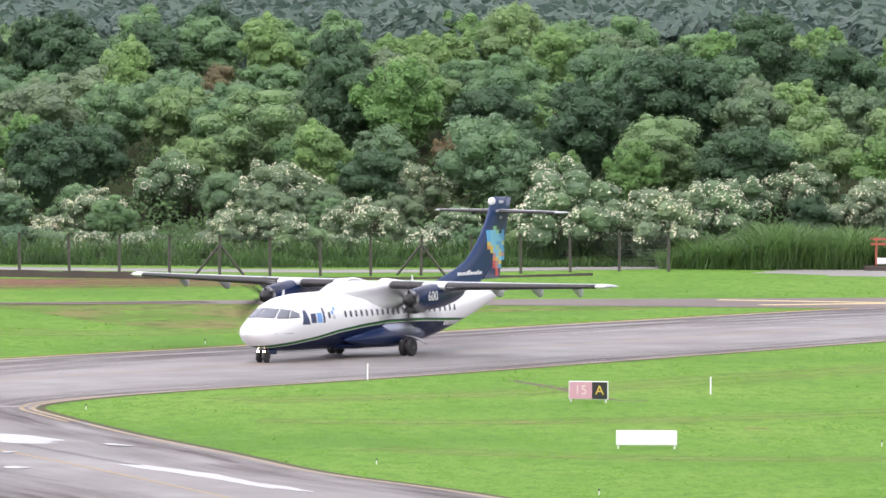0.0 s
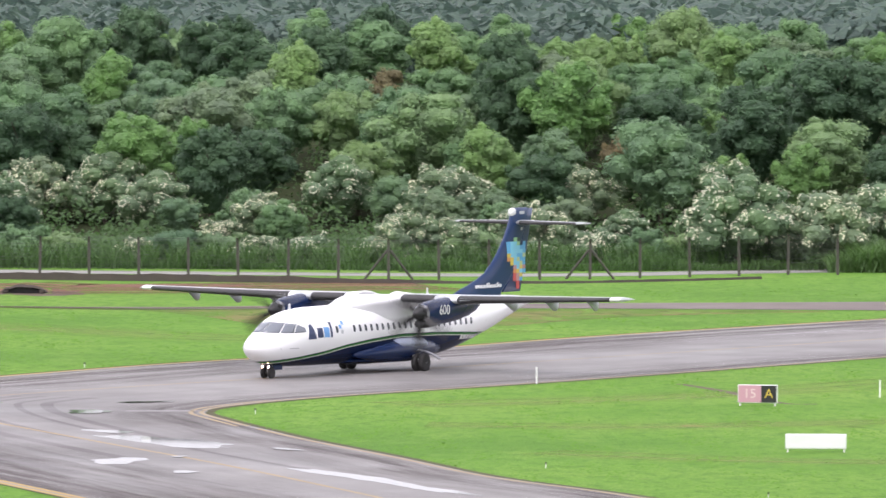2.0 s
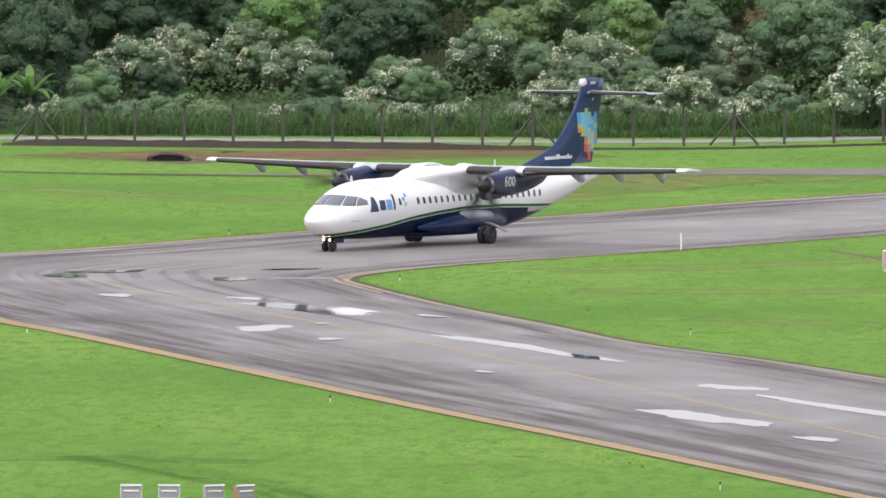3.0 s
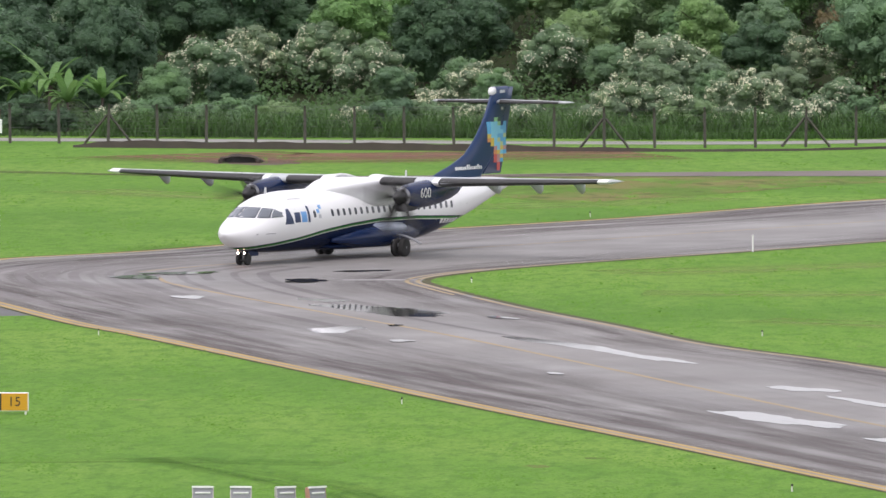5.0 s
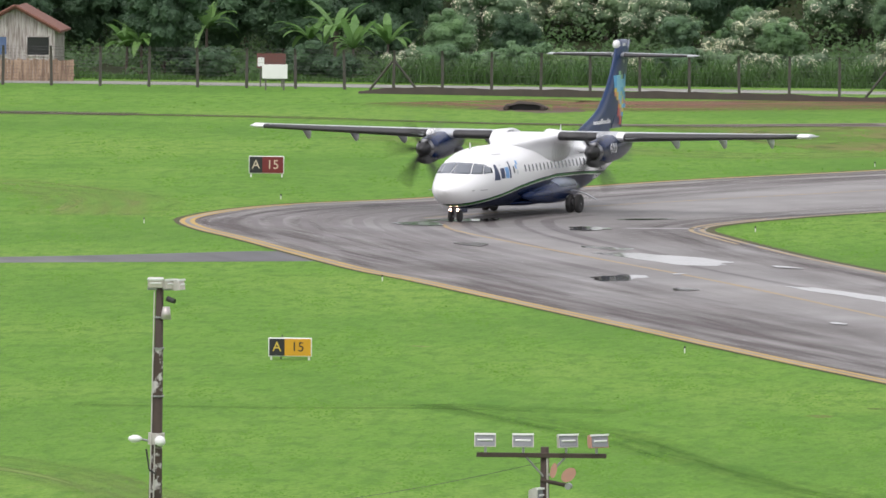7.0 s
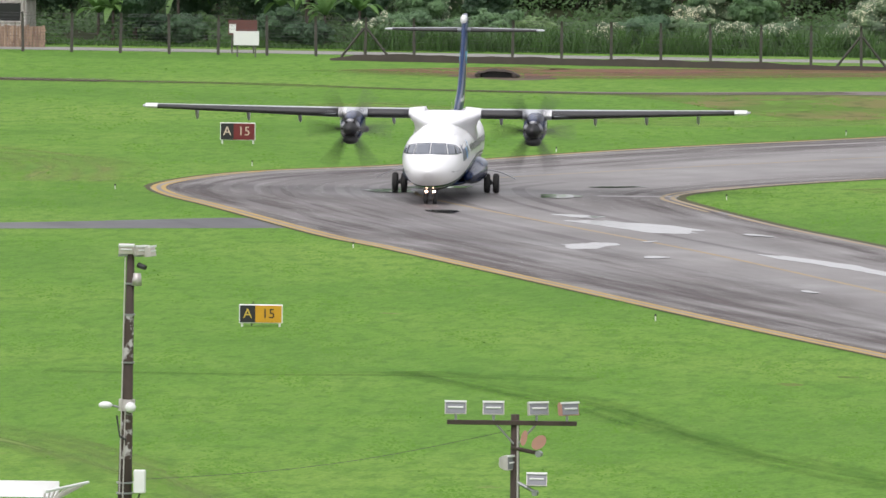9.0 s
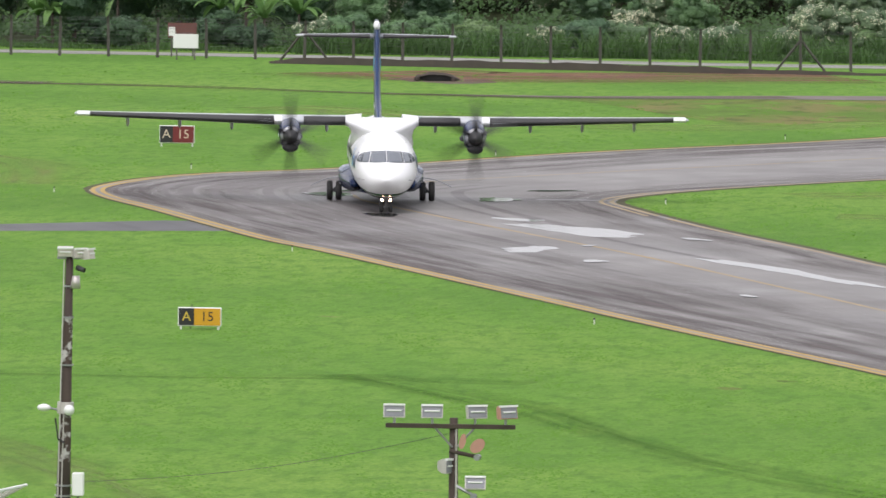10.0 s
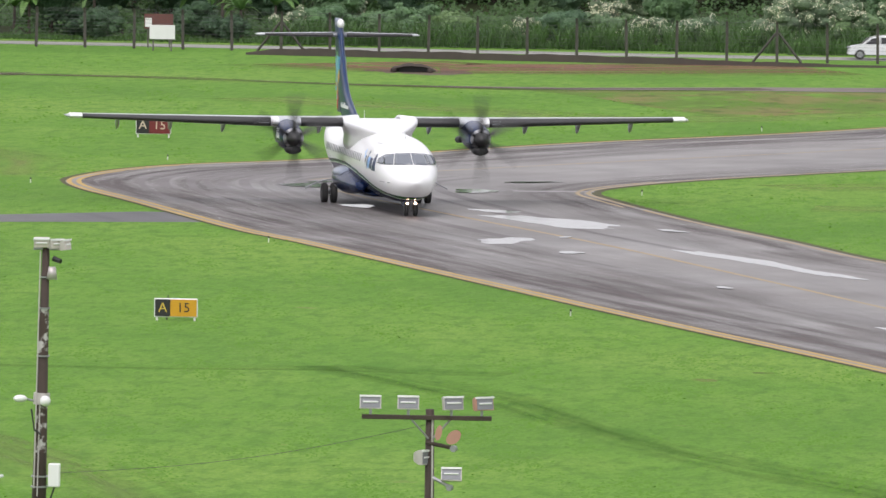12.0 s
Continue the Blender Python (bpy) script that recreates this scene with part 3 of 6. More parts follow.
def wheel(parent, name, x, y, r, w):
    """A tyre on a rim, turning about its own axle."""
    hub = new(name)
    hub.parent = parent
    hub.matrix_basis = pose(x, y, r)
    prof = [(-w / 2, r * 0.62), (-w / 2, r * 0.86), (-w * 0.40, r * 0.96), (-w * 0.2, r), (w * 0.2, r), (w * 0.40, r * 0.96), (w / 2, r * 0.86), (w / 2, r * 0.62)]
    rings = [[Vector((q * math.sin(a), yy, q * math.cos(a))) for a in [2 * math.pi * i / 24 for i in range(24)]] for yy, q in prof]
    part("tyre", loft(bmesh.new(), rings), BLACK_RUBBER, hub, "black rubber tyre", smooth=True)
    prof = [(-w * 0.44, r * 0.25), (-w * 0.46, r * 0.60), (w * 0.46, r * 0.60), (w * 0.44, r * 0.25)]
    rings = [[Vector((q * math.sin(a), yy, q * math.cos(a))) for a in [2 * math.pi * i / 18 for i in range(18)]] for yy, q in prof]
    part("rim", loft(bmesh.new(), rings), RIM_GREY, hub, "grey metal wheel rim")
    return hub


def build_plane():
    plane = empty("turboprop_airliner")
    tagged(plane, "white and navy twin turboprop airliner taxiing on the wet taxiway", "aircraft")
    # fuselage
    xs = [12.45, 12.43, 12.39, 12.32, 12.2, 12.05, 11.9, 11.7] + [11.5 - 0.3 * i for i in range(0, 13)] + [7.2 - 0.8 * i for i in range(0, 16)] + [-5.4 - 0.4 * i for i in range(0, 22)] + [-14.15]
    rings = [[hull(x, 360 * i / 48) for i in range(48)] for x in xs]
    body = part("fuselage", loft(bmesh.new(), rings), LIVERY, plane, "white fuselage with navy belly and thin green line", smooth=True)
    tail_tip = part("tail_cone", rod(bmesh.new(), (-14.1, 0, 2.99), (-14.35, 0, 3.03), 0.12, 0.04, 12), METAL, body, smooth=True)
    # wing root fairing over the cabin: flat on top, drawn in to a neck, then out to the cabin wall
    rings = []
    for x, w, zt in ((5.0, 0.35, 3.26), (4.2, 0.62, 3.34), (3.4, 0.92, 3.43), (2.7, 1.18, 3.53), (2.1, 1.38, 3.58), (1.6, 1.52, 3.63), (1.1, 1.59, 3.66), (0.4, 1.60, 3.67), (-0.6, 1.56, 3.64), (-1.6, 1.42, 3.58), (-2.8, 1.10, 3.50), (-3.8, 0.75, 3.42), (-4.8, 0.40, 3.33)):
        k = max(0.0, min(1.0, (zt - 3.30) / 0.40))
        half = [(0.0, zt), (0.45 * w, zt), (0.80 * w, zt - 0.01), (0.95 * w, zt - 0.05), (w, zt - 0.15), (0.97 * w, zt - 0.24 - 0.1 * k), (w * (1 - 0.14 * k), zt - 0.40 - 0.1 * k), (w * (0.98 - 0.16 * k), 2.95 - 0.05 * k), (w * (0.97 - 0.11 * k), 2.70 - 0.1 * k), (0.85 * w, 2.30)]
        rings.append([Vector((x, y, z)) for y, z in half[::-1]] + [Vector((x, -y, z)) for y, z in half[1:]])
    part("wing_fairing", loft(bmesh.new(), rings), AIR_WHITE, body, "white fairing at the wing root", smooth=True)
    # gear sponsons
    for s in (1, -1):
        rings = []
        for x, w, zl, zh in ((4.9, 0.10, 0.85, 1.0), (4.0, 0.28, 0.70, 1.18), (3.0, 0.44, 0.56, 1.34), (1.5, 0.62, 0.46, 1.52), (0.0, 0.66, 0.45, 1.62), (-1.2, 0.55, 0.52, 1.56), (-2.2, 0.34, 0.66, 1.42), (-3.0, 0.12, 0.85, 1.2)):
            ring = []
            for i in range(16):
                a = 2 * math.pi * i / 16
                ring.append(Vector((x, s * (1.22 + w * math.sin(a)), (zl + zh) / 2 + (zh - zl) / 2 * math.cos(a))))
            rings.append(ring)
        spon = part("gear_fairing", loft(bmesh.new(), rings), AIR_NAVY, body, "navy main gear fairing", smooth=True)
        # pale skin over the navy paints in the sky reflected by the fairing
        rings = []
        for x, w, zl, zh in ((1.9, 0.10, 1.16, 1.36), (1.2, 0.60, 1.02, 1.62), (0.0, 0.675, 0.98, 1.635), (-1.1, 0.57, 1.0, 1.58), (-1.8, 0.12, 1.12, 1.42)):
            rings.append([Vector((x, s * (1.22 + w * math.sin(a)), (zl + zh) / 2 + (zh - zl) / 2 * math.cos(a))) for a in [2 * math.pi * i / 16 for i in range(16)]])
        part("fairing_panel", loft(bmesh.new(), rings), SKY_REFLECTION_TINT, spon, "pale blue-grey skin painting the sky's reflection on the fairing", smooth=True)
    # belly keel between the sponsons
    rings = [[Vector((x, w * math.sin(a), 0.62 + d * math.cos(a))) for a in [2 * math.pi * i / 16 for i in range(16)]] for x, w, d in ((5.2, 0.3, 0.05), (4.4, 0.9, 0.16), (2.5, 1.15, 0.24), (0, 1.15, 0.24), (-2, 0.9, 0.18), (-3.2, 0.3, 0.05))]
    part("belly_fairing", loft(bmesh.new(), rings), AIR_NAVY, body, smooth=True)
    # cockpit glazing
    for s in (1, -1):
        def pane(corners):
            """A curved pane between four (y, z) corners on the nose."""
            bm = bmesh.new()
            n = 5
            A, B, C, D = [Vector(c) for c in corners]
            for lift in (0.012,):
                g = []
                for i in range(n + 1):
                    l, r = A.lerp(D, i / n), B.lerp(C, i / n)
                    line = []
                    for j in range(n + 1):
                        q = l.lerp(r, j / n)
                        x = nose_station(q.x, q.y)
                        p = hull(x, angle_at(x, q.y), lift)
                        line.append(bm.verts.new((p.x + 0.006, s * p.y, p.z + 0.004)))
                    g.append(line)
            for i in range(n):
                for j in range(n):
                    bm.faces.new((g[i][j], g[i][j + 1], g[i + 1][j + 1], g[i + 1][j]))
            bmesh.ops.recalc_face_normals(bm, faces=bm.faces)
            out = bmesh.ops.solidify(bm, geom=bm.faces[:], thickness=0.015)
            return bm
        part("windscreen_pane", pane([(0.014, 2.21), (0.745, 2.17), (0.635, 2.62), (0.014, 2.66)]), GLASS, body, "tinted windscreen pane", smooth=True)
        part("side_pane", pane([(0.775, 2.17), (1.10, 2.15), (0.98, 2.55), (0.665, 2.61)]), GLASS, body, "tinted cockpit side window", smooth=True)
        part("rear_side_pane", pane([(1.118, 2.15), (1.27, 2.18), (1.19, 2.38), (1.00, 2.54)]), GLASS, body, "tinted cockpit side window", smooth=True)
    # cabin windows, both sides
    xs = [6.73] + [5.14 - 0.528 * i for i in range(22)]
    for s in (1, -1):
        for x in xs:
            bm = bmesh.new()
            mid = angle_at(x, 2.22)
            ring, mid_v = [], None
            for i in range(12):
                a = 2 * math.pi * i / 12
                dx = 0.115 * math.copysign(abs(math.cos(a)) ** 0.6, math.cos(a))
                dz = 0.165 * math.copysign(abs(math.sin(a)) ** 0.6, math.sin(a))
                p = hull(x + dx, angle_at(x, 2.22 + dz), 0.008)
                ring.append(bm.verts.new((p.x, s * p.y, p.z)))
            bm.faces.new(ring if s < 0 else ring[::-1])
            r2 = bmesh.ops.inset_region(bm, faces=bm.faces[:], thickness=0.02, depth=-0.012)
            part("cabin_window", bm, CABIN_GLASS, body)
        # doors: thin seams round each opening
        for x0, x1, z0, z1 in ((8.35, 7.35, 1.30, 2.95), (-6.9, -7.6, 1.75, 3.05)):
            door = bmesh.new()
            for c in ([(x0, z0), (x0 - 0.03, z0), (x0 - 0.03, z1), (x0, z1)], [(x1, z0), (x1 - 0.03, z0), (x1 - 0.03, z1), (x1, z1)], [(x0, z1), (x1, z1), (x1, z1 - 0.03), (x0, z1 - 0.03)]):
                hull_patch(door, c, s, 0.004, 3)
            part("door_seam", door, SEAM, body)
        # airline title as plain letter-sized shapes
        for x0, x1, z0, z1, slant, mat in ((9.26, 8.56, 1.82, 2.52, 0.25, AIR_BLUE), (8.46, 8.00, 1.88, 2.34, 0.0, AIR_BLUE), (7.90, 7.44, 1.88, 2.36, 0.0, LIGHT_BLUE), (7.34, 7.16, 1.86, 2.60, 0.0, AIR_BLUE)):
            bm = hull_patch(bmesh.new(), [(x0, z0), (x1, z0), (x1 + slant, z1), (x0 - slant, z1)], s, 0.007, 3)
            part("title_shape", bm, mat, body, "letter-sized blue shape on the fuselage")
        for i, (c, z) in enumerate(((LIGHT_BLUE, 2.34), (AIR_GREY, 2.10), (LIGHT_BLUE, 2.52))):
            part("title_shape", hull_patch(bmesh.new(), [(6.50 - 0.12 * i, z - 0.09), (6.28 - 0.12 * i, z - 0.09), (6.28 - 0.12 * i, z + 0.09), (6.50 - 0.12 * i, z + 0.09)], s, 0.007, 2), c, body)
        # registration as plain bars
        for i in range(6):
            x = -5.05 - i * 0.36
            part("marking_bar", hull_patch(bmesh.new(), [(x, 1.34), (x - 0.26, 1.34), (x - 0.26, 1.54), (x, 1.54)], s, 0.007, 2), AIR_WHITE, body)
        part("marking_bar", hull_patch(bmesh.new(), [(10.6, 1.42), (9.9, 1.42), (9.9, 1.45), (10.6, 1.45)], s, 0.006, 2), SEAM, body)
        # small probes on the nose
        p = hull(11.2, 95)
        part("probe", rod(bmesh.new(), (p.x, s * p.y, p.z), (p.x + 0.1, s * (p.y + 0.14), p.z), 0.015, 0.012, 6), METAL, body)
    part("blade_antenna", loft(bmesh.new(), [foil((9.0, 0, 3.12), 0.32, 0.12, n=5), foil((8.9, 0, 3.48), 0.16, 0.12, n=5)]), AIR_WHITE, body)
    part("blade_antenna", loft(bmesh.new(), [foil((-3.9, 0, 3.30), 0.30, 0.12, n=5), foil((-4.0, 0, 3.84), 0.14, 0.12, n=5)]), AIR_WHITE, body)
    # wings, engines
    props = []
    for s in (1, -1):
        build_wing(plane, s)
        props.append(build_engine(plane, s))
    # fin
    fin_le = curve_at([(3.30, -6.1), (3.55, -6.75), (3.85, -7.9), (4.3, -9.3), (4.9, -10.25), (5.65, -11.05), (6.5, -11.7), (7.15, -12.05), (7.52, -12.25)])
    fin_te = lambda z: -13.0 - (z - 3.15) * 0.292
    zs = [3.20, 3.35, 3.5, 3.65, 3.85, 4.1, 4.4, 4.8, 5.2, 5.65, 6.1, 6.5, 6.9, 7.15, 7.4, 7.54]
    rings = []
    for z in zs:
        le = fin_le(z) if z > 3.3 else -6.1
        ch = (le - fin_te(z)) * 0.70
        rings.append(foil((le, 0, z), ch / 0.7, min(0.30 / (ch / 0.7), 0.13) * (0.5 if z > 7.5 else 1), True, x_to=0.70, n=10))
    fin = part("fin", loft(bmesh.new(), rings), FIN_NAVY, plane, "tall navy blue tail fin with a patchwork emblem", smooth=True)
    rings = []
    for z in (3.42, 4.2, 5.0, 5.8, 6.55, 7.0, 7.5):
        le = fin_le(z)
        ch = le - fin_te(z)
        rings.append(foil((le, 0, z), ch, min(0.30 / ch, 0.13), True, x_from=0.71, n=6))
    part("rudder", loft(bmesh.new(), rings), FIN_NAVY, fin, "navy rudder", smooth=True)
    rings = [[Vector((x, w * math.sin(a), z + h * math.cos(a))) for a in [2 * math.pi * i / 14 for i in range(14)]] for x, w, h, z in ((-11.96, 0.03, 0.04, 7.30), (-12.0, 0.09, 0.13, 7.30), (-12.12, 0.145, 0.21, 7.31), (-12.4, 0.15, 0.22, 7.32))]
    part("fin_cap", loft(bmesh.new(), rings), AIR_WHITE, fin, "white rounded fin cap", smooth=True)
    # patchwork emblem
    colours = {"b": (0.10, 0.42, 0.72), "c": (0.22, 0.60, 0.80), "g": (0.30, 0.58, 0.30), "y": (0.72, 0.55, 0.10), "o": (0.72, 0.30, 0.10), "r": (0.62, 0.09, 0.09), "l": (0.52, 0.62, 0.30), "p": (0.52, 0.28, 0.30), "k": (0.02, 0.06, 0.05)}
    tiles = {k: plain("emblem_tile_" + k, v, None, 0.3) for k, v in colours.items()}
    rows = ["..gk..", "bccg.b", "bcccbb", "bccccb", "yccbbl", "oyclbb", ".ycclb", "..pcyp", "..oycb", "..rpy.", "..rpb.", "...r..", "...r.."]

    def fin_half(x, z):
        """Half the fin's thickness at a station and height."""
        le = fin_le(z)
        ch = le - fin_te(z)
        u = min(max((le - x) / ch, 0.02), 1.0)
        return 0.85 * 5 * min(0.30, 0.13 * ch) * (0.2969 * math.sqrt(u) - 0.126 * u - 0.3516 * u * u + 0.2843 * u ** 3 - 0.1015 * u ** 4)

    def fin_badge(name, x0, x1, z0, z1, s, material):
        """A thin painted shape lying on the side of the fin."""
        bm = bmesh.new()
        k = 1.15 / 0.85 if s > 0 else 1.0
        at = lambda x, z, o: Vector((x, s * (k * fin_half(x, z) + o), z))
        loft(bm, [[at(x0, z0, o), at(x1, z0, o), at(x1, z1, o), at(x0, z1, o)] for o in (-0.01, 0.012)])
        part(name, bm, material, fin)

    for s in (1, -1):
        for i, row in enumerate(rows):
            for j, k in enumerate(row):
                if k != ".":
                    z1, x1 = 6.08 - i * 0.195, -11.45 - j * 0.34 - i * 0.012
                    fin_badge("emblem_tile", x1 - 0.34, x1, z1 - 0.195, z1, s, tiles[k])
        for i in range(15):
            x = -8.45 - 0.175 * i
            fin_badge("marking_bar", x - 0.12, x, 3.68, 3.68 + (0.24 if i in (6, 7, 12) else 0.15), s, AIR_WHITE)
        for x, z, w in ((-12.72, 7.30, 0.5), (-12.86, 6.50, 0.2)):
            fin_badge("marking_bar", x - w, x, z - 0.07, z + 0.07, s, AIR_GREY)
    # tailplane
    for s in (1, -1):
        rings = []
        for y, le, ch, th in ((0.02, -12.35, 1.85, 0.13), (1.2, -12.5, 1.6, 0.12), (2.6, -12.68, 1.33, 0.11), (3.55, -12.8, 1.14, 0.10), (3.655, -12.9, 0.9, 0.05)):
            rings.append(foil((le, s * y, 6.80), ch, th, n=8))
        tp = part("tailplane", loft(bmesh.new(), rings), AIR_GREY, plane, "grey tailplane on top of the fin", smooth=True)
        rings = []
        for y, le, ch, th in ((0.3, -12.385, 1.79, 0.13), (1.2, -12.5, 1.6, 0.12), (2.6, -12.68, 1.33, 0.11), (3.3, -12.77, 1.19, 0.10)):
            rings.append(foil((le, s * y, 6.80), ch, th, x_to=0.10, n=5, grow=0.007))
        part("deicing_boot", loft(bmesh.new(), rings), BOOT, tp, "black rubber de-icing boot")
        rings = []
        for y, le, ch, th in ((0.4, -12.4, 1.77, 0.13), (2.6, -12.68, 1.33, 0.11), (3.5, -12.8, 1.14, 0.10)):
            rings.append(foil((le, s * y, 6.80), ch, th, x_from=0.7, n=4, grow=0.007))
        part("elevator", loft(bmesh.new(), rings), AIR_GREY, tp)
    # nose gear
    gear = new("nose_gear")
    gear.parent = plane
    rod_bm = rod(bmesh.new(), (10.77, 0, 0.25), (10.85, 0, 0.95), 0.07, 0.08, 10)
    rod(rod_bm, (10.77, -0.20, 0.26), (10.77, 0.20, 0.26), 0.05)
    rod(rod_bm, (10.80, 0, 0.5), (11.35, 0, 0.92), 0.035)
    part("strut", rod_bm, METAL, gear)
    for s in (1, -1):
        door = box(bmesh.new(), 9.9, 10.7, s * 0.26 - 0.015, s * 0.26 + 0.015, 0.40, 0.64, 0.01)
        part("gear_door", door, AIR_NAVY, gear)
        lamp = part("landing_light", rod(bmesh.new(), (10.88, s * 0.17, 0.56), (10.98, s * 0.17, 0.56), 0.05, 0.095, 14), STEEL, gear)
        part("lens", rod(bmesh.new(), (10.985, s * 0.17, 0.56), (11.0, s * 0.17, 0.56), 0.055, 0.05, 14), GLOW, lamp, "glowing warm landing light")
    wheels = [wheel(gear, "nose_wheel", 10.77, s * 0.20, 0.27, 0.16) for s in (1, -1)]
    # main gear
    for s in (1, -1):
        leg = new("main_gear")
        leg.parent = plane
        bm = rod(bmesh.new(), (0.0, s * 2.05, 0.42), (0.35, s * 1.55, 0.95), 0.10, 0.12, 10)
        rod(bm, (0, s * 1.72, 0.43), (0, s * 2.38, 0.43), 0.07)
        rod(bm, (-0.1, s * 2.05, 0.45), (-0.5, s * 1.6, 1.0), 0.06)
        part("strut", bm, METAL, leg)
        bm = bmesh.new()
        rings = []
        for u in range(6):
            y = 1.75 + u * 0.27
            z = 1.00 - 0.016 * u * u
            rings.append([Vector((x, s * y, z + dz)) for x, dz in ((0.10, 0), (0.10, 0.045), (-0.24 + 0.02 * u, 0.045), (-0.24 + 0.02 * u, 0))])
        part("gear_door", loft(bm, rings), METAL, leg, "curved open gear door")
        for d in (-0.2, 0.2):
            wheels.append(wheel(leg, "main_wheel", 0, s * (2.05 + d), 0.43, 0.26))
    return plane, props, wheels


PLANE, PROPS, WHEELS = build_plane()


# ---- markings and water on the paving ----
def mark(name, line, width, z, material, offset=0.0, label="", category="marking"):
    return strip(name, line, width, z, material, offset, label=label, category=category, kind="structure")


def cut(line, a, b):
    n = len(line) - 1
    return line[round(a * n):round(b * n) + 1]


TURN = EDGE[58:]
mark("muddy_verge", OUTER, 0.20, 0.0145, FRINGE, -0.06, "dark muddy verge along the paving", "verge")
mark("muddy_verge", ISLAND, 0.42, 0.0125, FRINGE, 0.05, "dark muddy verge round the grass island", "verge")
mark("muddy_verge", FAR_EDGE, 0.4, 0.0125, FRINGE, -0.05, "dark muddy verge along the paving", "verge")
for off in (0.20, 0.64):
    mark("edge_line", TURN, 0.22, 0.016, YELLOW, off, "double yellow edge line")
mark("edge_line", EDGE[:60], 0.34, 0.016, YELLOW, 0.35, "thin yellow edge line")
tip = [p for p in ISLAND if p.x < -14.6 and 450 < p.y < 474]
for off in (-0.32, -0.80):
    mark("edge_line", tip, 0.20, 0.016, FAINT_YELLOW, off, "yellow line round the island tip")
mark("edge_line", [p for p in ISLAND if p.x > -15 and p.y < 450], 0.22, 0.016, FAINT_YELLOW, -0.4, "thin yellow edge line")
mark("edge_line", [p for p in ISLAND if p.x > -15 and p.y > 470], 0.24, 0.016, FAINT_YELLOW, -0.4, "thin yellow edge line")
mark("centre_line", smooth_line([(-29.8, 464.5), (-28.4, 457.5), (-22.1, 438.5), (-15.5, 419.1), (-9.3, 398.6), (0.7, 365.0), (16, 318), (40, 244)]), 0.22, 0.016, FAINT_YELLOW, 0, "thin worn yellow centre line")
mark("centre_line", smooth_line([(-31, 470), (-27, 478), (-20.3, 488.7), (-10, 504), (4, 526), (24, 558), (44, 590)]), 0.20, 0.016, FAINT_YELLOW, 0, "thin worn yellow centre line")
mark("hold_line", smooth_line([(-21.5, 462.6), (-17.9, 463.0)]), 0.9, 0.016, FAINT_WHITE, 0, "worn white line on the asphalt")
for a, b in (((8, 546), (13, 553)), ((20, 563), (26, 571))):
    mark("worn_line", smooth_line([a, b]), 0.5, 0.016, FAINT_WHITE, 0, "worn white line on the asphalt")
for a, b in (((15.5, 589.6), (34, 584.5)), ((17.8, 582.6), (34, 590.4))):
    mark("closed_cross", smooth_line([a, b]), 1.2, 0.030, CROSS_YELLOW, 0, "long yellow cross bar painted on the old strip")
# dark rubber tracks through the bend
RUBBER = asphalt_material("rubber_tracks", (0.078, 0.066, 0.065), (0.135, 0.120, 0.120), 0.55)
BEND = smooth_line([(6, 545), (-14, 515), (-30, 487), (-36, 474), (-36.5, 464), (-33.5, 449), (-27, 428), (-18, 402)])
for k, (off, wd, a, b) in enumerate(((2.0, 0.35, 0.25, 0.85), (3.0, 0.5, 0.2, 0.8), (4.6, 0.4, 0.3, 0.75), (5.6, 0.7, 0.25, 0.9), (7.8, 0.4, 0.35, 0.8), (0.6, 0.4, 0.4, 0.95), (-0.6, 0.5, 0.2, 0.6), (-1.6, 0.3, 0.3, 0.9), (1.3, 0.25, 0.1, 0.7), (6.7, 0.3, 0.2, 0.7), (8.9, 0.5, 0.15, 0.6), (10.2, 0.35, 0.3, 0.95), (11.5, 0.6, 0.2, 0.8), (3.8, 0.2, 0.35, 1.0))):
    mark("tyre_track", cut(BEND, max(a, 0.36), b), wd, 0.0135 + 0.0002 * k, RUBBER, off, "dark curved tyre track on the asphalt", "tyre track")


def puddle(cx, cy, rx, ry, k=0.0, seed=0):
    """A shallow pool with an uneven rim."""
    rng = random.Random(seed)
    ph = [rng.uniform(0, 6.28) for _ in range(5)]
    pts = []
    for i in range(56):
        a = 2 * math.pi * i / 56
        r = 1 + 0.16 * math.sin(2 * a + ph[0]) + 0.13 * math.sin(3 * a + ph[1]) + 0.09 * math.sin(5 * a + ph[2]) + 0.06 * math.sin(9 * a + ph[3]) + 0.04 * math.sin(14 * a + ph[4])
        x = rx * r * math.cos(a)
        pts.append(Vector((cx + x, cy + ry * r * math.sin(a) + k * x, 0)))
    sheet("puddle", pts, 0.018 + 0.0008 * seed, WATER, label="shallow still rain puddle on the asphalt", category="puddle", kind="structure")


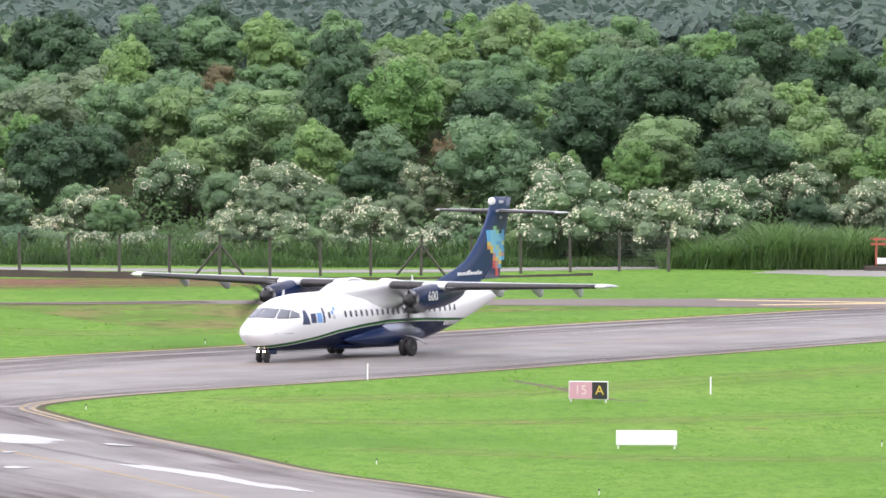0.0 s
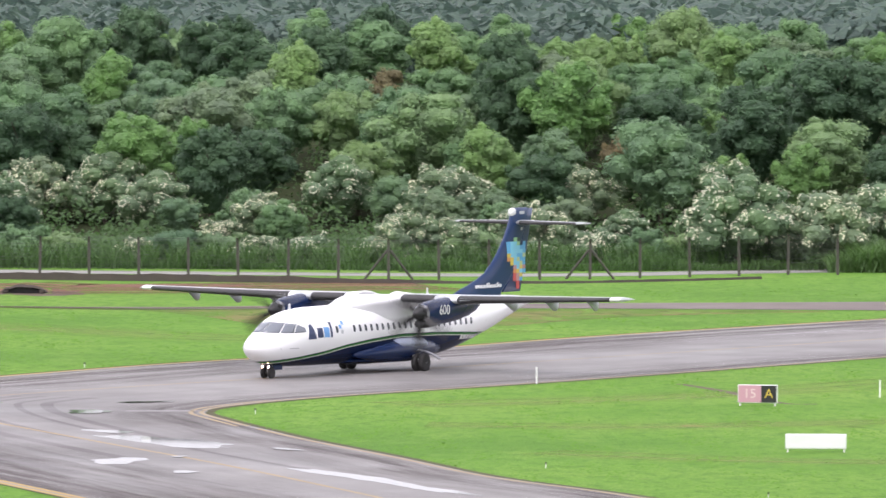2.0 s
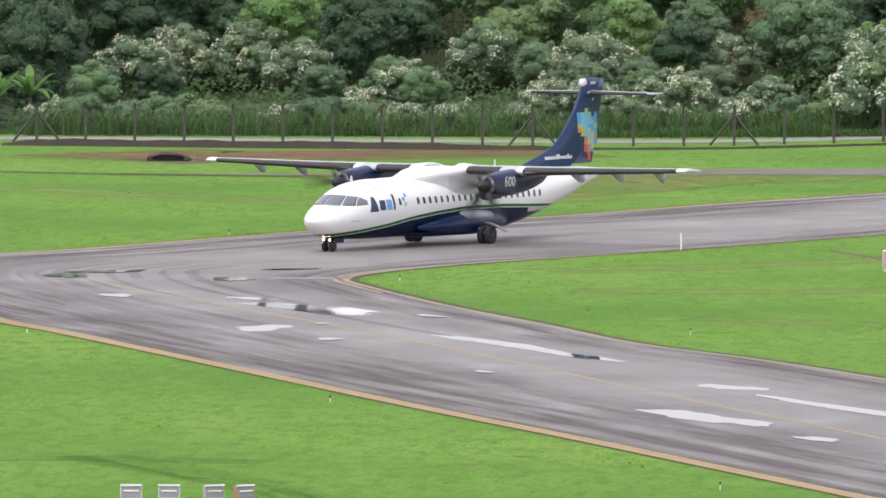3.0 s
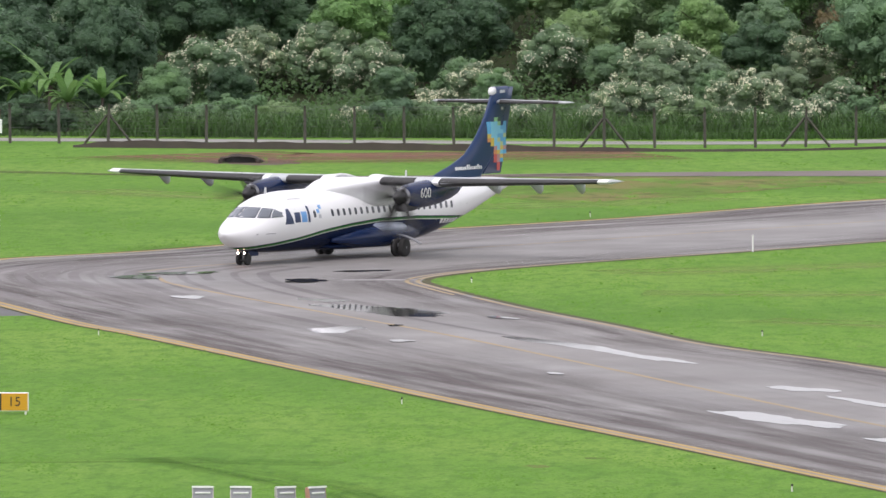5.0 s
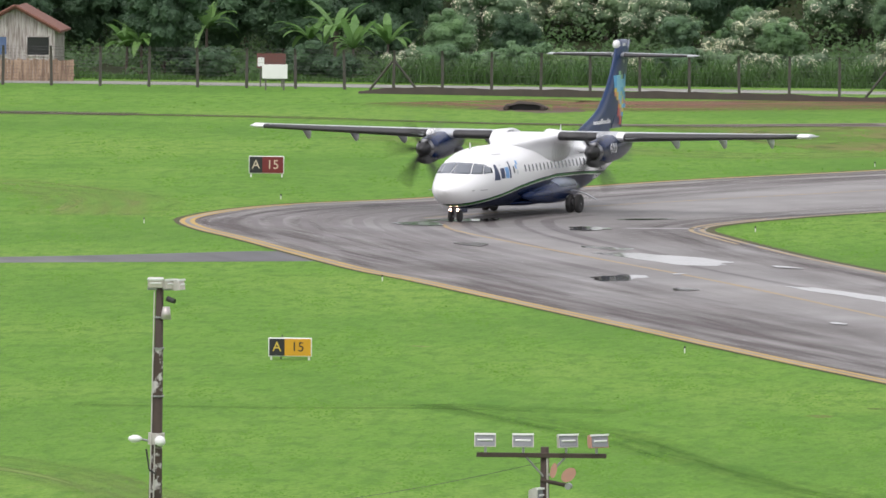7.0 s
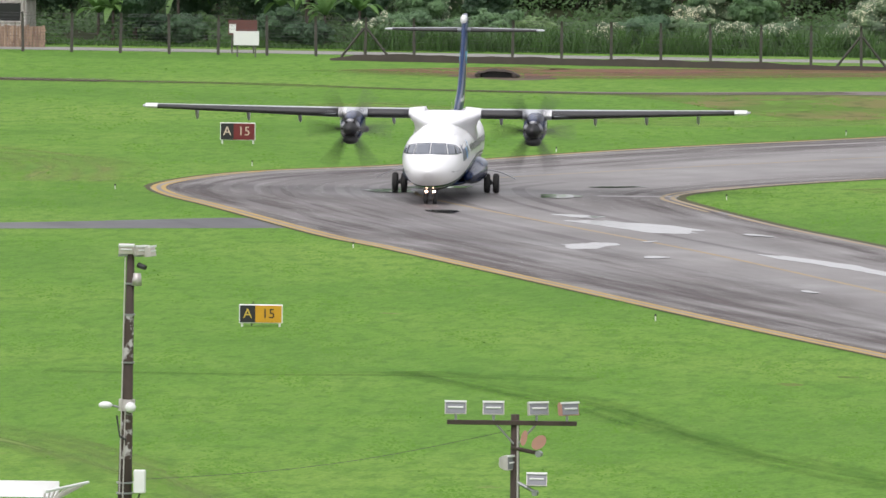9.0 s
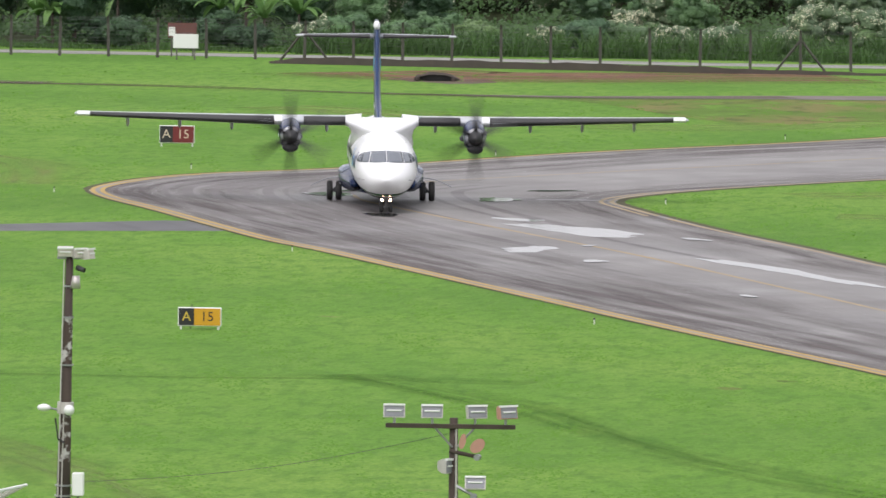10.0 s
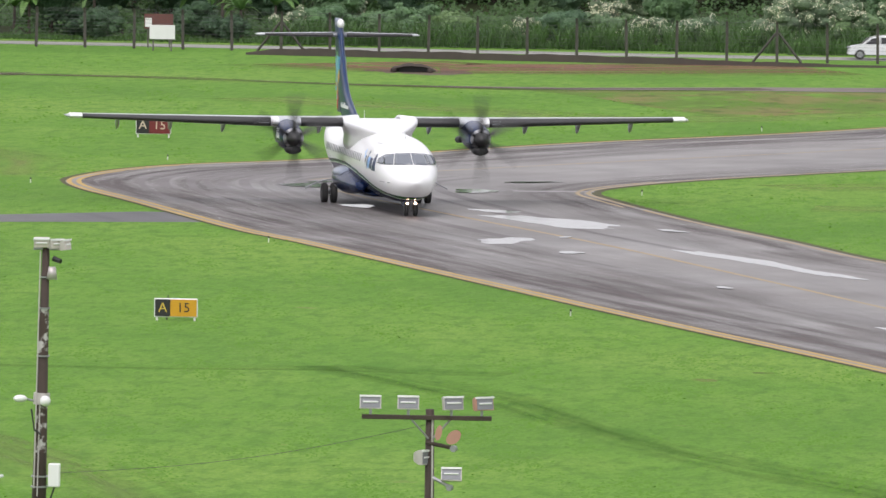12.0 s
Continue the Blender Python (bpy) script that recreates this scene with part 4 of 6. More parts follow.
for i, p in enumerate(((-18.5, 436.8, 3.1, 2.7, -1.6), (-21.4, 445.0, 1.0, 1.2, -1.0), (-19.9, 421.8, 1.05, 2.3, 0.2), (-9.9, 410.5, 2.4, 1.9, -2.3), (-6.9, 402.6, 1.5, 1.5, -2.2),
                       (-2.4, 365.8, 1.6, 2.2, -1.6), (-0.4, 362.3, 1.2, 1.4, -1.9), (-0.9, 382.2, 1.2, 1.4, -0.8), (3.2, 370.0, 2.7, 1.6, -2.3))):
    puddle(*p, seed=i)
for i, p in enumerate(((2.1, 353.0, 0.8, 1.0, -1.5), (6.3, 359.8, 0.8, 1.0, -1.0), (-16.9, 413.7, 0.5, 0.9, -0.8), (-17.6, 425.0, 0.3, 0.5, 0), (-27.4, 447.2, 0.85, 1.1, -0.5), (-29.0, 468.3, 1.5, 1.2, 0.5),
                       (-23.1, 461.7, 1.0, 1.5, 0), (-30.8, 464.6, 1.2, 1.5, 0), (-21.0, 470.6, 1.2, 0.5, 0.4), (-13.4, 431.0, 0.7, 0.6, -1), (-10.2, 391.5, 0.35, 0.6, -1))):
    puddle(*p, seed=20 + i)


# ---- bare and rough ground ----
def blot(name, cx, cy, rx, ry, z, material, seed, **tags):
    rng = random.Random(seed)
    ph = [rng.uniform(0, 6.28) for _ in range(4)]
    pts = []
    for i in range(72):
        a = 2 * math.pi * i / 72
        r = 1 + 0.14 * math.sin(2 * a + ph[0]) + 0.10 * math.sin(3 * a + ph[1]) + 0.07 * math.sin(7 * a + ph[2]) + 0.05 * math.sin(16 * a + ph[3])
        pts.append(Vector((cx + rx * r * math.cos(a), cy + ry * r * math.sin(a), 0)))
    sheet(name, pts, z, material, kind="structure", **tags)


sheet("rough_patch", smooth_line([(-26, 575.2), (-22.5, 568), (-19, 557), (-15.2, 546.5), (-12.5, 545.5), (-9.5, 551), (-5.5, 556.5), (-1, 566), (4, 572), (12, 577.5), (0, 579.0), (-13, 578.6), (-26, 575.2)])[:-1], 0.012, ROUGH_GRASS,
      label="dry rough grass slope in the lawn", category="rough grass", kind="structure")
wear_band(smooth_line([(-39.5, 611), (-36, 607), (-32, 605), (-26, 606), (-18, 609), (-10, 612)]), [(-8.5, 0.0), (-4.5, 0.9), (0, 1.5), (4, 1.9), (9.0, 1.2)], 0.016, wear_material("trodden_soil", (0.215, 0.118, 0.080), 0.95, 0.1), "trodden_soil", "patchy bare brown soil below the wall", "soil")
blot("bare_soil", -33.2, 600.5, 3.2, 4.6, 0.012, SOIL, 5, label="bare brown soil round a drain", category="soil")
blot("bare_soil", -25.5, 611, 4.5, 3, 0.014, SOIL, 6, label="bare brown soil below the wall", category="soil")
blot("bare_soil", 30, 633, 10, 6, 0.012, PALE_ROAD, 7, label="pale trodden gravel by the reeds", category="gravel")
strip("drain_ditch", smooth_line([(3.2, 491), (5.2, 484), (6.9, 476), (8.0, 472.2), (9.3, 472.0)]), 0.55, 0.004, SOIL, 0, label="narrow eroded ditch in the lawn", category="ditch", kind="structure")


def build_culvert():
    c = empty("culvert", pose(-33.7, 598.5, 0))
    tagged(c, "dark concrete culvert mouth in the bare soil", "culvert")
    rng = random.Random(2)
    bm = bmesh.new()
    rings = []
    for i in range(13):
        u = i / 12
        x = -1.25 + 2.5 * u
        h = (0.16 + 0.36 * math.sin(math.pi * u) ** 0.5) * rng.uniform(0.9, 1.1)
        rings.append([Vector((x, -0.1, h * 0.72)), Vector((x, 0.05, h)), Vector((x, 1.6, h * 0.8)), Vector((x, 2.6, 0.0)), Vector((x, 0.6, 0.0)), Vector((x, 0.55, h * 0.72))])
    part("lid", loft(bm, rings), DARK_CONCRETE, c, "crumbling dark concrete lid")
    # black block fills the opening in place of the shade inside the culvert
    part("throat_shade", box(bmesh.new(), -0.95, 0.95, 0.35, 0.5, 0.0, 0.34), BLACK, c)
    for s in (-1, 1):
        part("side_wall", box(bmesh.new(), s * 1.05 - 0.16, s * 1.05 + 0.16, -0.1, 0.9, 0, 0.26, 0.06), DARK_CONCRETE, c)


build_culvert()

# ---- road, wall and fence behind the lawn ----
ROAD = smooth_line([(-160, 641), (-90, 638.5), (-62, 636.5), (-43, 634.5), (-13, 631), (-1, 632.5), (8, 638), (30, 650), (120, 700)])
strip("back_road", ROAD, 5.0, 0.012, PALE_ROAD, 0, label="pale concrete road behind the fence", category="road", kind="structure")
FENCE_Y = curve_at([(-100, 634), (-62, 631), (-43.3, 628.4), (-28, 625), (-13.3, 623), (-1.2, 625), (4.5, 629), (10.6, 634)])


def build_wall():
    bm = bmesh.new()
    line = [(x, FENCE_Y(x) - 6.2) for x in np.arange(-45, 9.1, 0.75)]
    top = lambda x: (0.42 + 0.03 * math.sin(x * 0.9) + 0.03 * math.sin(x * 2.3 + 1)) * min(1.0, (x + 46) / 3, 0.35 + 0.65 * max(0.0, min(1.0, (-8 - x) / 14)))
    rings = [[Vector((x, y, 0)), Vector((x, y + 0.05, top(x))), Vector((x, y + 0.4, top(x) - 0.02)), Vector((x, y + 0.45, 0))] for x, y in line]
    tagged(part("low_wall", loft(bm, rings), DARK_CONCRETE), "low dark mossy concrete wall below the fence", "wall", kind="structure")


build_wall()
POST_GREY = plain("mossy_post_concrete", (0.105, 0.095, 0.08), (0.045, 0.042, 0.035), 0.9, scale=2.0, bump=0.3)
POST = bmesh.new()
rings = [[Vector((sx * w, oy + sy * w, z)) for sx, sy in ((-1, -1), (1, -1), (1, 1), (-1, 1))] for w, oy, z in ((0.085, 0, 0), (0.08, 0, 1.9), (0.075, -0.02, 2.1), (0.065, -0.16, 2.42))]
loft(POST, rings)


def build_fence():
    fence = empty("boundary_fence", pose(-43.3, FENCE_Y(-43.3), 0))
    tagged(fence, "wire fence on weathered concrete posts with braces", "fence")
    inv = Vector((-43.3, FENCE_Y(-43.3), 0))
    first = part("post", POST, POST_GREY, fence)
    xs = [-43.3 + 3.0 * k for k in range(-16, 20)]
    rng = random.Random(4)
    for x in xs:
        ob = first if abs(x + 43.3) < 0.01 else new("post", first.data)
        ob.parent = fence
        p = Vector((x, FENCE_Y(x), 0)) - inv
        ob.matrix_basis = pose(p.x, p.y, p.z, rng.uniform(-1, 1), rng.uniform(-1.5, 1.5), 0)
    for x in (-73.3, -43.3, -13.3, -1.3):
        for s in (-1, 1):
            p = Vector((x, FENCE_Y(x), 0)) - inv
            part("brace", rod(bmesh.new(), (p.x + 0.08 * s, p.y, 1.75), (p.x + 1.45 * s, p.y + 0.05, 0.0), 0.075, 0.075, 4), POST_GREY, fence)
    for z in [0.15 + 0.2 * i for i in range(10)] + [2.2, 2.35]:
        oy = 0.1 if z < 2.1 else 0.05
        ring = ((0, 0.007), (-0.006, -0.004), (0.006, -0.004))
        part("wire", loft(bmesh.new(), [[Vector((x - inv.x, FENCE_Y(x) - inv.y - oy + dy, z + dz + 0.02 * math.sin(x * 1.7 + z * 9))) for dy, dz in ring] for x in xs]), STEEL, fence)


build_fence()


# ---- signs, stakes, boards ----
PINK = plain("faded_red_panel", (0.56, 0.32, 0.36), (0.48, 0.26, 0.31), 0.5)
RED = plain("dark_red_panel", (0.19, 0.020, 0.022), (0.13, 0.016, 0.018), 0.4)
SIGN_YELLOW = plain("sign_yellow", (0.62, 0.33, 0.010), (0.52, 0.27, 0.010), 0.45)
PALE_PINK = plain("faded_lettering", (0.72, 0.58, 0.58), (0.62, 0.48, 0.48), 0.5)
LETTER_YELLOW = plain("yellow_lettering", (0.66, 0.48, 0.06), (0.55, 0.40, 0.06), 0.5)
PALE_LETTER = plain("cream_lettering", (0.66, 0.55, 0.42), (0.55, 0.44, 0.34), 0.5)
WHITE_STAKE = plain("white_stake_paint", (0.78, 0.78, 0.74), (0.60, 0.60, 0.55), 0.6)


def guidance_sign(x, y, w, h, z0, panels, turn, label):
    """A lit-box taxiway sign: white frame on short legs, with lettered panels (share, panel, letters, ink)."""
    sign = empty("taxiway_sign", pose(x, y, 0, rz=turn))
    tagged(sign, label, "sign")
    bm = box(bmesh.new(), -w / 2, w / 2, -0.06, 0.12, z0, z0 + h, 0.015)
    part("frame", bm, WHITE_PAINT, sign, "white metal frame")
    left = -w / 2 + 0.032
    span = w - 0.064
    for share, mat, body, ink in panels:
        wd = span * share
        pn = part("panel", box(bmesh.new(), left, left + wd, -0.075, -0.055, z0 + 0.032, z0 + h - 0.032), mat, sign)
        if body:
            text_on(body, h * 0.72, ink, pn, Matrix.Translation((left + wd / 2, -0.08, z0 + h / 2)) @ Euler((radians(90), 0, 0)).to_matrix().to_4x4())
        left += wd
    for sx in (-1, 1):
        part("leg", box(bmesh.new(), sx * (w / 2 - 0.10) - 0.035, sx * (w / 2 - 0.10) + 0.035, -0.03, 0.05, 0, z0 + 0.02), WHITE_PAINT, sign)
    return sign


guidance_sign(6.59, 470, 1.80, 0.82, 0.14, [(0.60, PINK, "15", PALE_PINK), (0.40, BLACK, "A", LETTER_YELLOW)], -12, "faded pink and black taxiway sign with white frame")
guidance_sign(-41.35, 510, 1.72, 0.86, 0.17, [(0.38, BLACK, "A", PALE_LETTER), (0.62, RED, "15", PALE_LETTER)], 0, "black and dark red taxiway sign with white frame")
guidance_sign(-28.84, 366.5, 1.53, 0.66, 0.12, [(0.37, BLACK, "A", LETTER_YELLOW), (0.63, SIGN_YELLOW, "15", BLACK)], 0, "black and yellow taxiway sign on short white legs")
guidance_sign(8.45, 431, 2.52, 0.62, 0.14, [(1.0, WHITE_PAINT, "", None)], 0, "blank white board on short legs in the grass")
for x, y, hgt in ((-29.2, 366.7, 0.86), (-28.2, 366.7, 0.3)):
    st = empty("lamp_stub", pose(x, y + 0.25, 0))
    tagged(st, "thin black cable stub behind the yellow sign", "stub")
    part("rod", rod(bmesh.new(), (0, 0, 0), (0.05, 0, hgt), 0.025, 0.02, 6), BLACK, st)


def build_stakes():
    for x, y, hgt in ((-3.5, 490.3, 0.76), (12.3, 478.5, 0.76)):
        s = empty("marker_post", pose(x, y, 0))
        tagged(s, "slim white marker post in the grass", "post", "white marker posts")
        part("shaft", box(bmesh.new(), -0.036, 0.036, -0.036, 0.036, 0, hgt, 0.01), WHITE_PAINT, s)
        part("cap", box(bmesh.new(), -0.05, 0.05, -0.05, 0.05, hgt, hgt + 0.03), WHITE_PAINT, s)
    first = empty("edge_light", pose(-29.2, 418.0, 0))
    tagged(first, "small white edge light with dark cap in the grass", "edge light", "edge lights")
    part("stake", rod(bmesh.new(), (0, 0, 0), (0, 0, 0.17), 0.024, 0.022, 8), WHITE_STAKE, first)
    part("cap", rod(bmesh.new(), (0, 0, 0.17), (0, 0, 0.25), 0.038, 0.03, 8), BLACK, first)
    for x, y in ((-15.2, 373.0), (-1.1, 328.5), (-2.6, 418.0), (-38.8, 487.0), (-15.7, 460.8), (-43.0, 463.1), (18.3, 434.2), (-25.5, 505.5), (-12.0, 528.5), (6.0, 397.5)):
        copy_thing(first, pose(x, y, 0))


build_stakes()
MAROON = plain("maroon_board", (0.17, 0.055, 0.045), (0.10, 0.04, 0.035), 0.6)


def board(x, y, w, z0, z1, mat, label, patch=None):
    b = empty("notice_board", pose(x, y, 0))
    tagged(b, label, "board")
    part("panel", box(bmesh.new(), -w / 2, w / 2, -0.03, 0.03, z0, z1, 0.008), mat, b)
    for s in (-1, 1):
        part("post", box(bmesh.new(), s * (w / 2 - 0.22) - 0.04, s * (w / 2 - 0.22) + 0.04, 0.03, 0.10, 0, z1), CONCRETE, b)
    if patch:
        part("paper", box(bmesh.new(), -w / 2 + 0.05, -w / 2 + 0.45, -0.045, -0.03, z0 + 0.1, z1 - 0.25), patch, b)
    return b


board(-50.33, 626.5, 1.53, 0.70, 1.55, WHITE_PAINT, "white blank notice board on two posts")
board(-50.95, 631.5, 1.75, 1.15, 2.05, MAROON, "maroon board with a pale patch behind the fence", WHITE_PAINT)


# ---- floodlight poles near the camera ----
POLE_DARK = plain("tarred_concrete_pole", (0.085, 0.058, 0.045), (0.030, 0.023, 0.020), 0.85, scale=1.3, bump=0.3)
flakes = Net("flaking_whitewash", 0.85, 0, 0.3)
POLE_WHITE = flakes.colour(flakes.ramp(flakes.noise(6.0, 6, True), [(0.50, (0.07, 0.05, 0.042)), (0.62, (0.50, 0.48, 0.47))])).m
LAMP_GLASS = Net("floodlight_glass", 0.12, 0, 0.6).colour((0.23, 0.23, 0.255)).m
LAMP_GREY = plain("weathered_aluminium", (0.66, 0.63, 0.62), (0.40, 0.36, 0.34), 0.45, 0.4, scale=5)
PALE_CASE = plain("pale_lamp_case", (0.70, 0.64, 0.62), (0.50, 0.43, 0.41), 0.5, scale=6)
RUST = plain("rusty_reflector", (0.50, 0.25, 0.18), (0.36, 0.20, 0.16), 0.7, scale=4)


def floodlight(parent, x, y, z, w, h, yaw=0, pitch=-25, rusty=False, face=None):
    """A boxy floodlight with a deep housing, front glass, visor and bracket."""
    f = new("floodlight")
    f.parent = parent
    f.matrix_basis = pose(x, y, z, pitch, 0, yaw)
    rings = [[Vector((sx * w / 2 * k, yy, sz * h / 2 * k)) for sx, sz in ((-1, -1), (1, -1), (1, 1), (-1, 1))] for yy, k in ((-0.12, 1), (0.0, 0.96), (0.16, 0.62), (0.2, 0.4))]
    part("housing", loft(bmesh.new(), rings), LAMP_GREY if not rusty else RUST, f)
    part("glass", box(bmesh.new(), -w * 0.45, w * 0.45, -0.135, -0.115, -h * 0.43, h * 0.43), face or LAMP_GLASS, f)
    part("visor", box(bmesh.new(), -w / 2, w / 2, -0.17, -0.10, h / 2 - 0.045, h / 2), WHITE_PAINT, f)
    part("tube", rod(bmesh.new(), (-w * 0.35, -0.145, 0), (w * 0.35, -0.145, 0), 0.022, 0.022, 6), WHITE_PAINT, f)
    return f


def build_camera_pole():
    p = empty("camera_pole", pose(-22.97, 250, 0))
    tagged(p, "tall dark concrete pole with floodlights and cameras on top", "pole")
    part("shaft", rod(bmesh.new(), (0, 0, 0), (0.15, 0, 9.0), 0.215, 0.088, 14), POLE_DARK, p, smooth=True)
    part("whitewash_band", rod(bmesh.new(), (0.106, -0.004, 6.35), (0.125, -0.004, 7.5), 0.127, 0.112, 14), POLE_WHITE, p, "flaking white painted band")
    part("whitewash_band", rod(bmesh.new(), (0.068, -0.004, 4.05), (0.087, -0.004, 5.2), 0.160, 0.143, 14), POLE_WHITE, p, "flaking white painted band")
    part("conduit", rod(bmesh.new(), (0.02, -0.20, 3.0), (0.06, -0.16, 5.2), 0.017, 0.017, 6), LAMP_GREY, p)
    for z in (8.25, 7.5, 6.35, 3.45, 3.2):
        part("steel_band", rod(bmesh.new(), (z * 0.0167, 0, z), (z * 0.0167, 0, z + 0.04), 0.26 - 0.0155 * z, 0.26 - 0.0155 * z, 12), METAL, p)
    part("conduit", rod(bmesh.new(), (-0.06, -0.22, 3.2), (0.03, -0.13, 8.9), 0.017, 0.016, 6), LAMP_GREY, p)
    part("bracket", box(bmesh.new(), -0.15, 0.55, -0.05, 0.05, 8.92, 9.0, 0.01), METAL, p)
    floodlight(p, 0.06, -0.05, 9.12, 0.38, 0.24, 0, 10, face=PALE_CASE)
    floodlight(p, 0.36, -0.05, 9.08, 0.36, 0.24, 40, 0, face=PALE_CASE)
    floodlight(p, 0.56, 0.0, 9.04, 0.34, 0.26, 70, -10, face=PALE_CASE)
    part("camera_head", rod(bmesh.new(), (0.34, -0.05, 8.72), (0.52, -0.15, 8.66), 0.07, 0.06, 10), BLACK, p, "black camera head")
    part("lamp_bowl", rod(bmesh.new(), (0.30, -0.06, 8.22), (0.31, -0.06, 8.52), 0.13, 0.09, 14), LAMP_GREY, p, "grey lamp bowl", smooth=True)
    part("lamp_arm", rod(bmesh.new(), (0.05, 0, 5.25), (-0.40, -0.1, 5.36), 0.03, 0.025, 8), METAL, p)
    bm = bmesh.new()
    bmesh.ops.create_uvsphere(bm, u_segments=12, v_segments=8, radius=0.13, matrix=Matrix.Translation((-0.42, -0.1, 5.34)) @ Matrix.Diagonal((1.3, 1, 0.7, 1)))
    part("dome_lamp", bm, WHITE_PAINT, p, "white dome lamp", smooth=True)
    bm = bmesh.new()
    bmesh.ops.create_uvsphere(bm, u_segments=12, v_segments=8, radius=0.13, matrix=Matrix.Translation((0.20, -0.28, 5.30)))
    part("dome_camera", bm, WHITE_PAINT, p, "white dome camera", smooth=True)
    part("clamp", rod(bmesh.new(), (0.08, 0, 5.2), (0.09, 0, 5.48), 0.20, 0.20, 12), LAMP_GREY, p)
    part("cable_loop", rod(bmesh.new(), (-0.14, -0.2, 5.1), (-0.06, -0.24, 4.6), 0.025, 0.02, 6), BLACK, p)
    part("cable_loop", rod(bmesh.new(), (-0.06, -0.24, 4.6), (0.10, -0.24, 4.5), 0.025, 0.02, 6), BLACK, p)
    part("junction_box", box(bmesh.new(), 0.27, 0.55, -0.12, 0.12, 3.22, 3.78, 0.02), WHITE_PAINT, p, "white junction box")
    part("cable", rod(bmesh.new(), (0.42, 0, 3.22), (0.25, 0, 2.7), 0.02, 0.02, 6), BLACK, p)


build_camera_pole()


def build_flood_pole():
    p = empty("floodlight_pole", pose(-13.5, 250, 0))
    tagged(p, "weathered wooden pole with a cross arm of floodlights", "pole")
    part("shaft", rod(bmesh.new(), (0, 0, 0), (-0.03, 0, 5.25), 0.14, 0.10, 12), POLE_DARK, p, smooth=True)
    part("cross_arm", box(bmesh.new(), -1.66, 1.46, -0.17, -0.07, 5.00, 5.11, 0.01), POLE_DARK, p)
    for s in (-1, 1):
        part("arm_brace", rod(bmesh.new(), (0.05 * s, -0.12, 4.55), (0.48 * s, -0.12, 5.02), 0.025, 0.025, 6), METAL, p)
    part("conduit", rod(bmesh.new(), (0.07, -0.12, 1), (0.04, -0.12, 5.1), 0.025, 0.025, 6), LAMP_GREY, p)
    for x, yaw, r in ((-1.45, 0, False), (-0.54, 0, False), (0.49, 28, False), (1.22, 40, True)):
        floodlight(p, x, -0.1, 5.40, 0.52, 0.33, yaw, -8, r)
        part("yoke", box(bmesh.new(), x - 0.03, x + 0.03, -0.14, -0.08, 5.10, 5.26), METAL, p)
    for x, z, w, thin in ((0.20, 4.70, 0.38, 0.45), (0.56, 4.60, 0.36, 1.0)):
        rings = [[Vector((x + thin * r * math.cos(a), yy, z + r * (0.92 * math.sin(a) + 0.35 * math.cos(a)))) for a in [2 * math.pi * i / 16 for i in range(16)]] for yy, r in ((-0.25, w / 2), (-0.1, w * 0.4), (0.02, w * 0.18))]
        part("round_reflector", loft(bmesh.new(), rings), RUST, p, "rusty round lamp reflector")
    part("side_arm", rod(bmesh.new(), (-0.12, -0.1, 4.46), (0.56, -0.15, 4.33), 0.05, 0.05, 8), POLE_DARK, p)
    part("arm_end", rod(bmesh.new(), (0.54, -0.22, 4.32), (0.58, -0.10, 4.32), 0.08, 0.08, 10), METAL, p)
    floodlight(p, -0.20, -0.08, 4.10, 0.36, 0.36, 60, 0)
    floodlight(p, 0.52, -0.15, 3.68, 0.50, 0.32, 0, -18)
    part("side_arm", rod(bmesh.new(), (0.05, -0.1, 3.62), (0.48, -0.2, 3.40), 0.045, 0.045, 8), METAL, p)
    part("arm_end", rod(bmesh.new(), (0.46, -0.26, 3.38), (0.50, -0.16, 3.38), 0.075, 0.075, 10), METAL, p)


build_flood_pole()
line = [Vector((-22.6 + 9.1 * k / 12, 250, 3.55 + 1.35 * k / 12 - 0.25 * math.sin(math.pi * k / 12))) for k in range(13)]
bm = bmesh.new()
for a, b in zip(line, line[1:]):
    rod(bm, a, b, 0.006, 0.006, 4)
tagged(part("overhead_cable", bm, STEEL), "thin cable strung between the two poles", "cable")


def build_shelter():
    s = empty("white_shelter", pose(-25.9, 251.5, -0.0))
    tagged(s, "white ribbed shelter with a railed flat roof", "shelter")
    part("body", box(bmesh.new(), -1.8, 1.0, -1.5, 1.5, 0, 2.68, 0.03), WHITE_PAINT, s)
    part("roof", box(bmesh.new(), -1.9, 1.1, -1.6, 1.6, 2.68, 2.80, 0.02), WHITE_PAINT, s)
    for x in (-1.85, 1.05):
        part("rail", rod(bmesh.new(), (x, -1.55, 3.22), (x + (0.75 if x > 0 else 0), 1.55, 3.22), 0.04, 0.04, 6), WHITE_PAINT, s)
    part("rail", box(bmesh.new(), -1.9, 1.1, 1.52, 1.58, 2.84, 3.24, 0.01), WHITE_PAINT, s)
    for k in range(9):
        y = -1.5 + k * 0.38
        part("baluster", rod(bmesh.new(), (1.05, y, 2.80), (1.05 + 0.75 * k / 8, y, 3.22), 0.025, 0.025, 5), LAMP_GREY, s)


build_shelter()


# ---- the wooden house and its plank fence ----
def plank_material(name, dark, light):
    """Weathered boards: each its own tone, streaked along the grain."""
    n = Net(name, 0.85, 0, 0.2)
    c = n.ramp(n.node("ObjectInfo").outputs["Random"], [(0.0, tuple(0.55 * a + 0.45 * b for a, b in zip(dark, light))), (1.0, light)])
    c = n.mix(n.ramp(n.noise(9.0, 5, stretch=(1, 1, 0.12)), [(0.42, (0, 0, 0)), (0.66, (0.85, 0.85, 0.85))]), c, dark)
    n.colour(c)
    return n.m


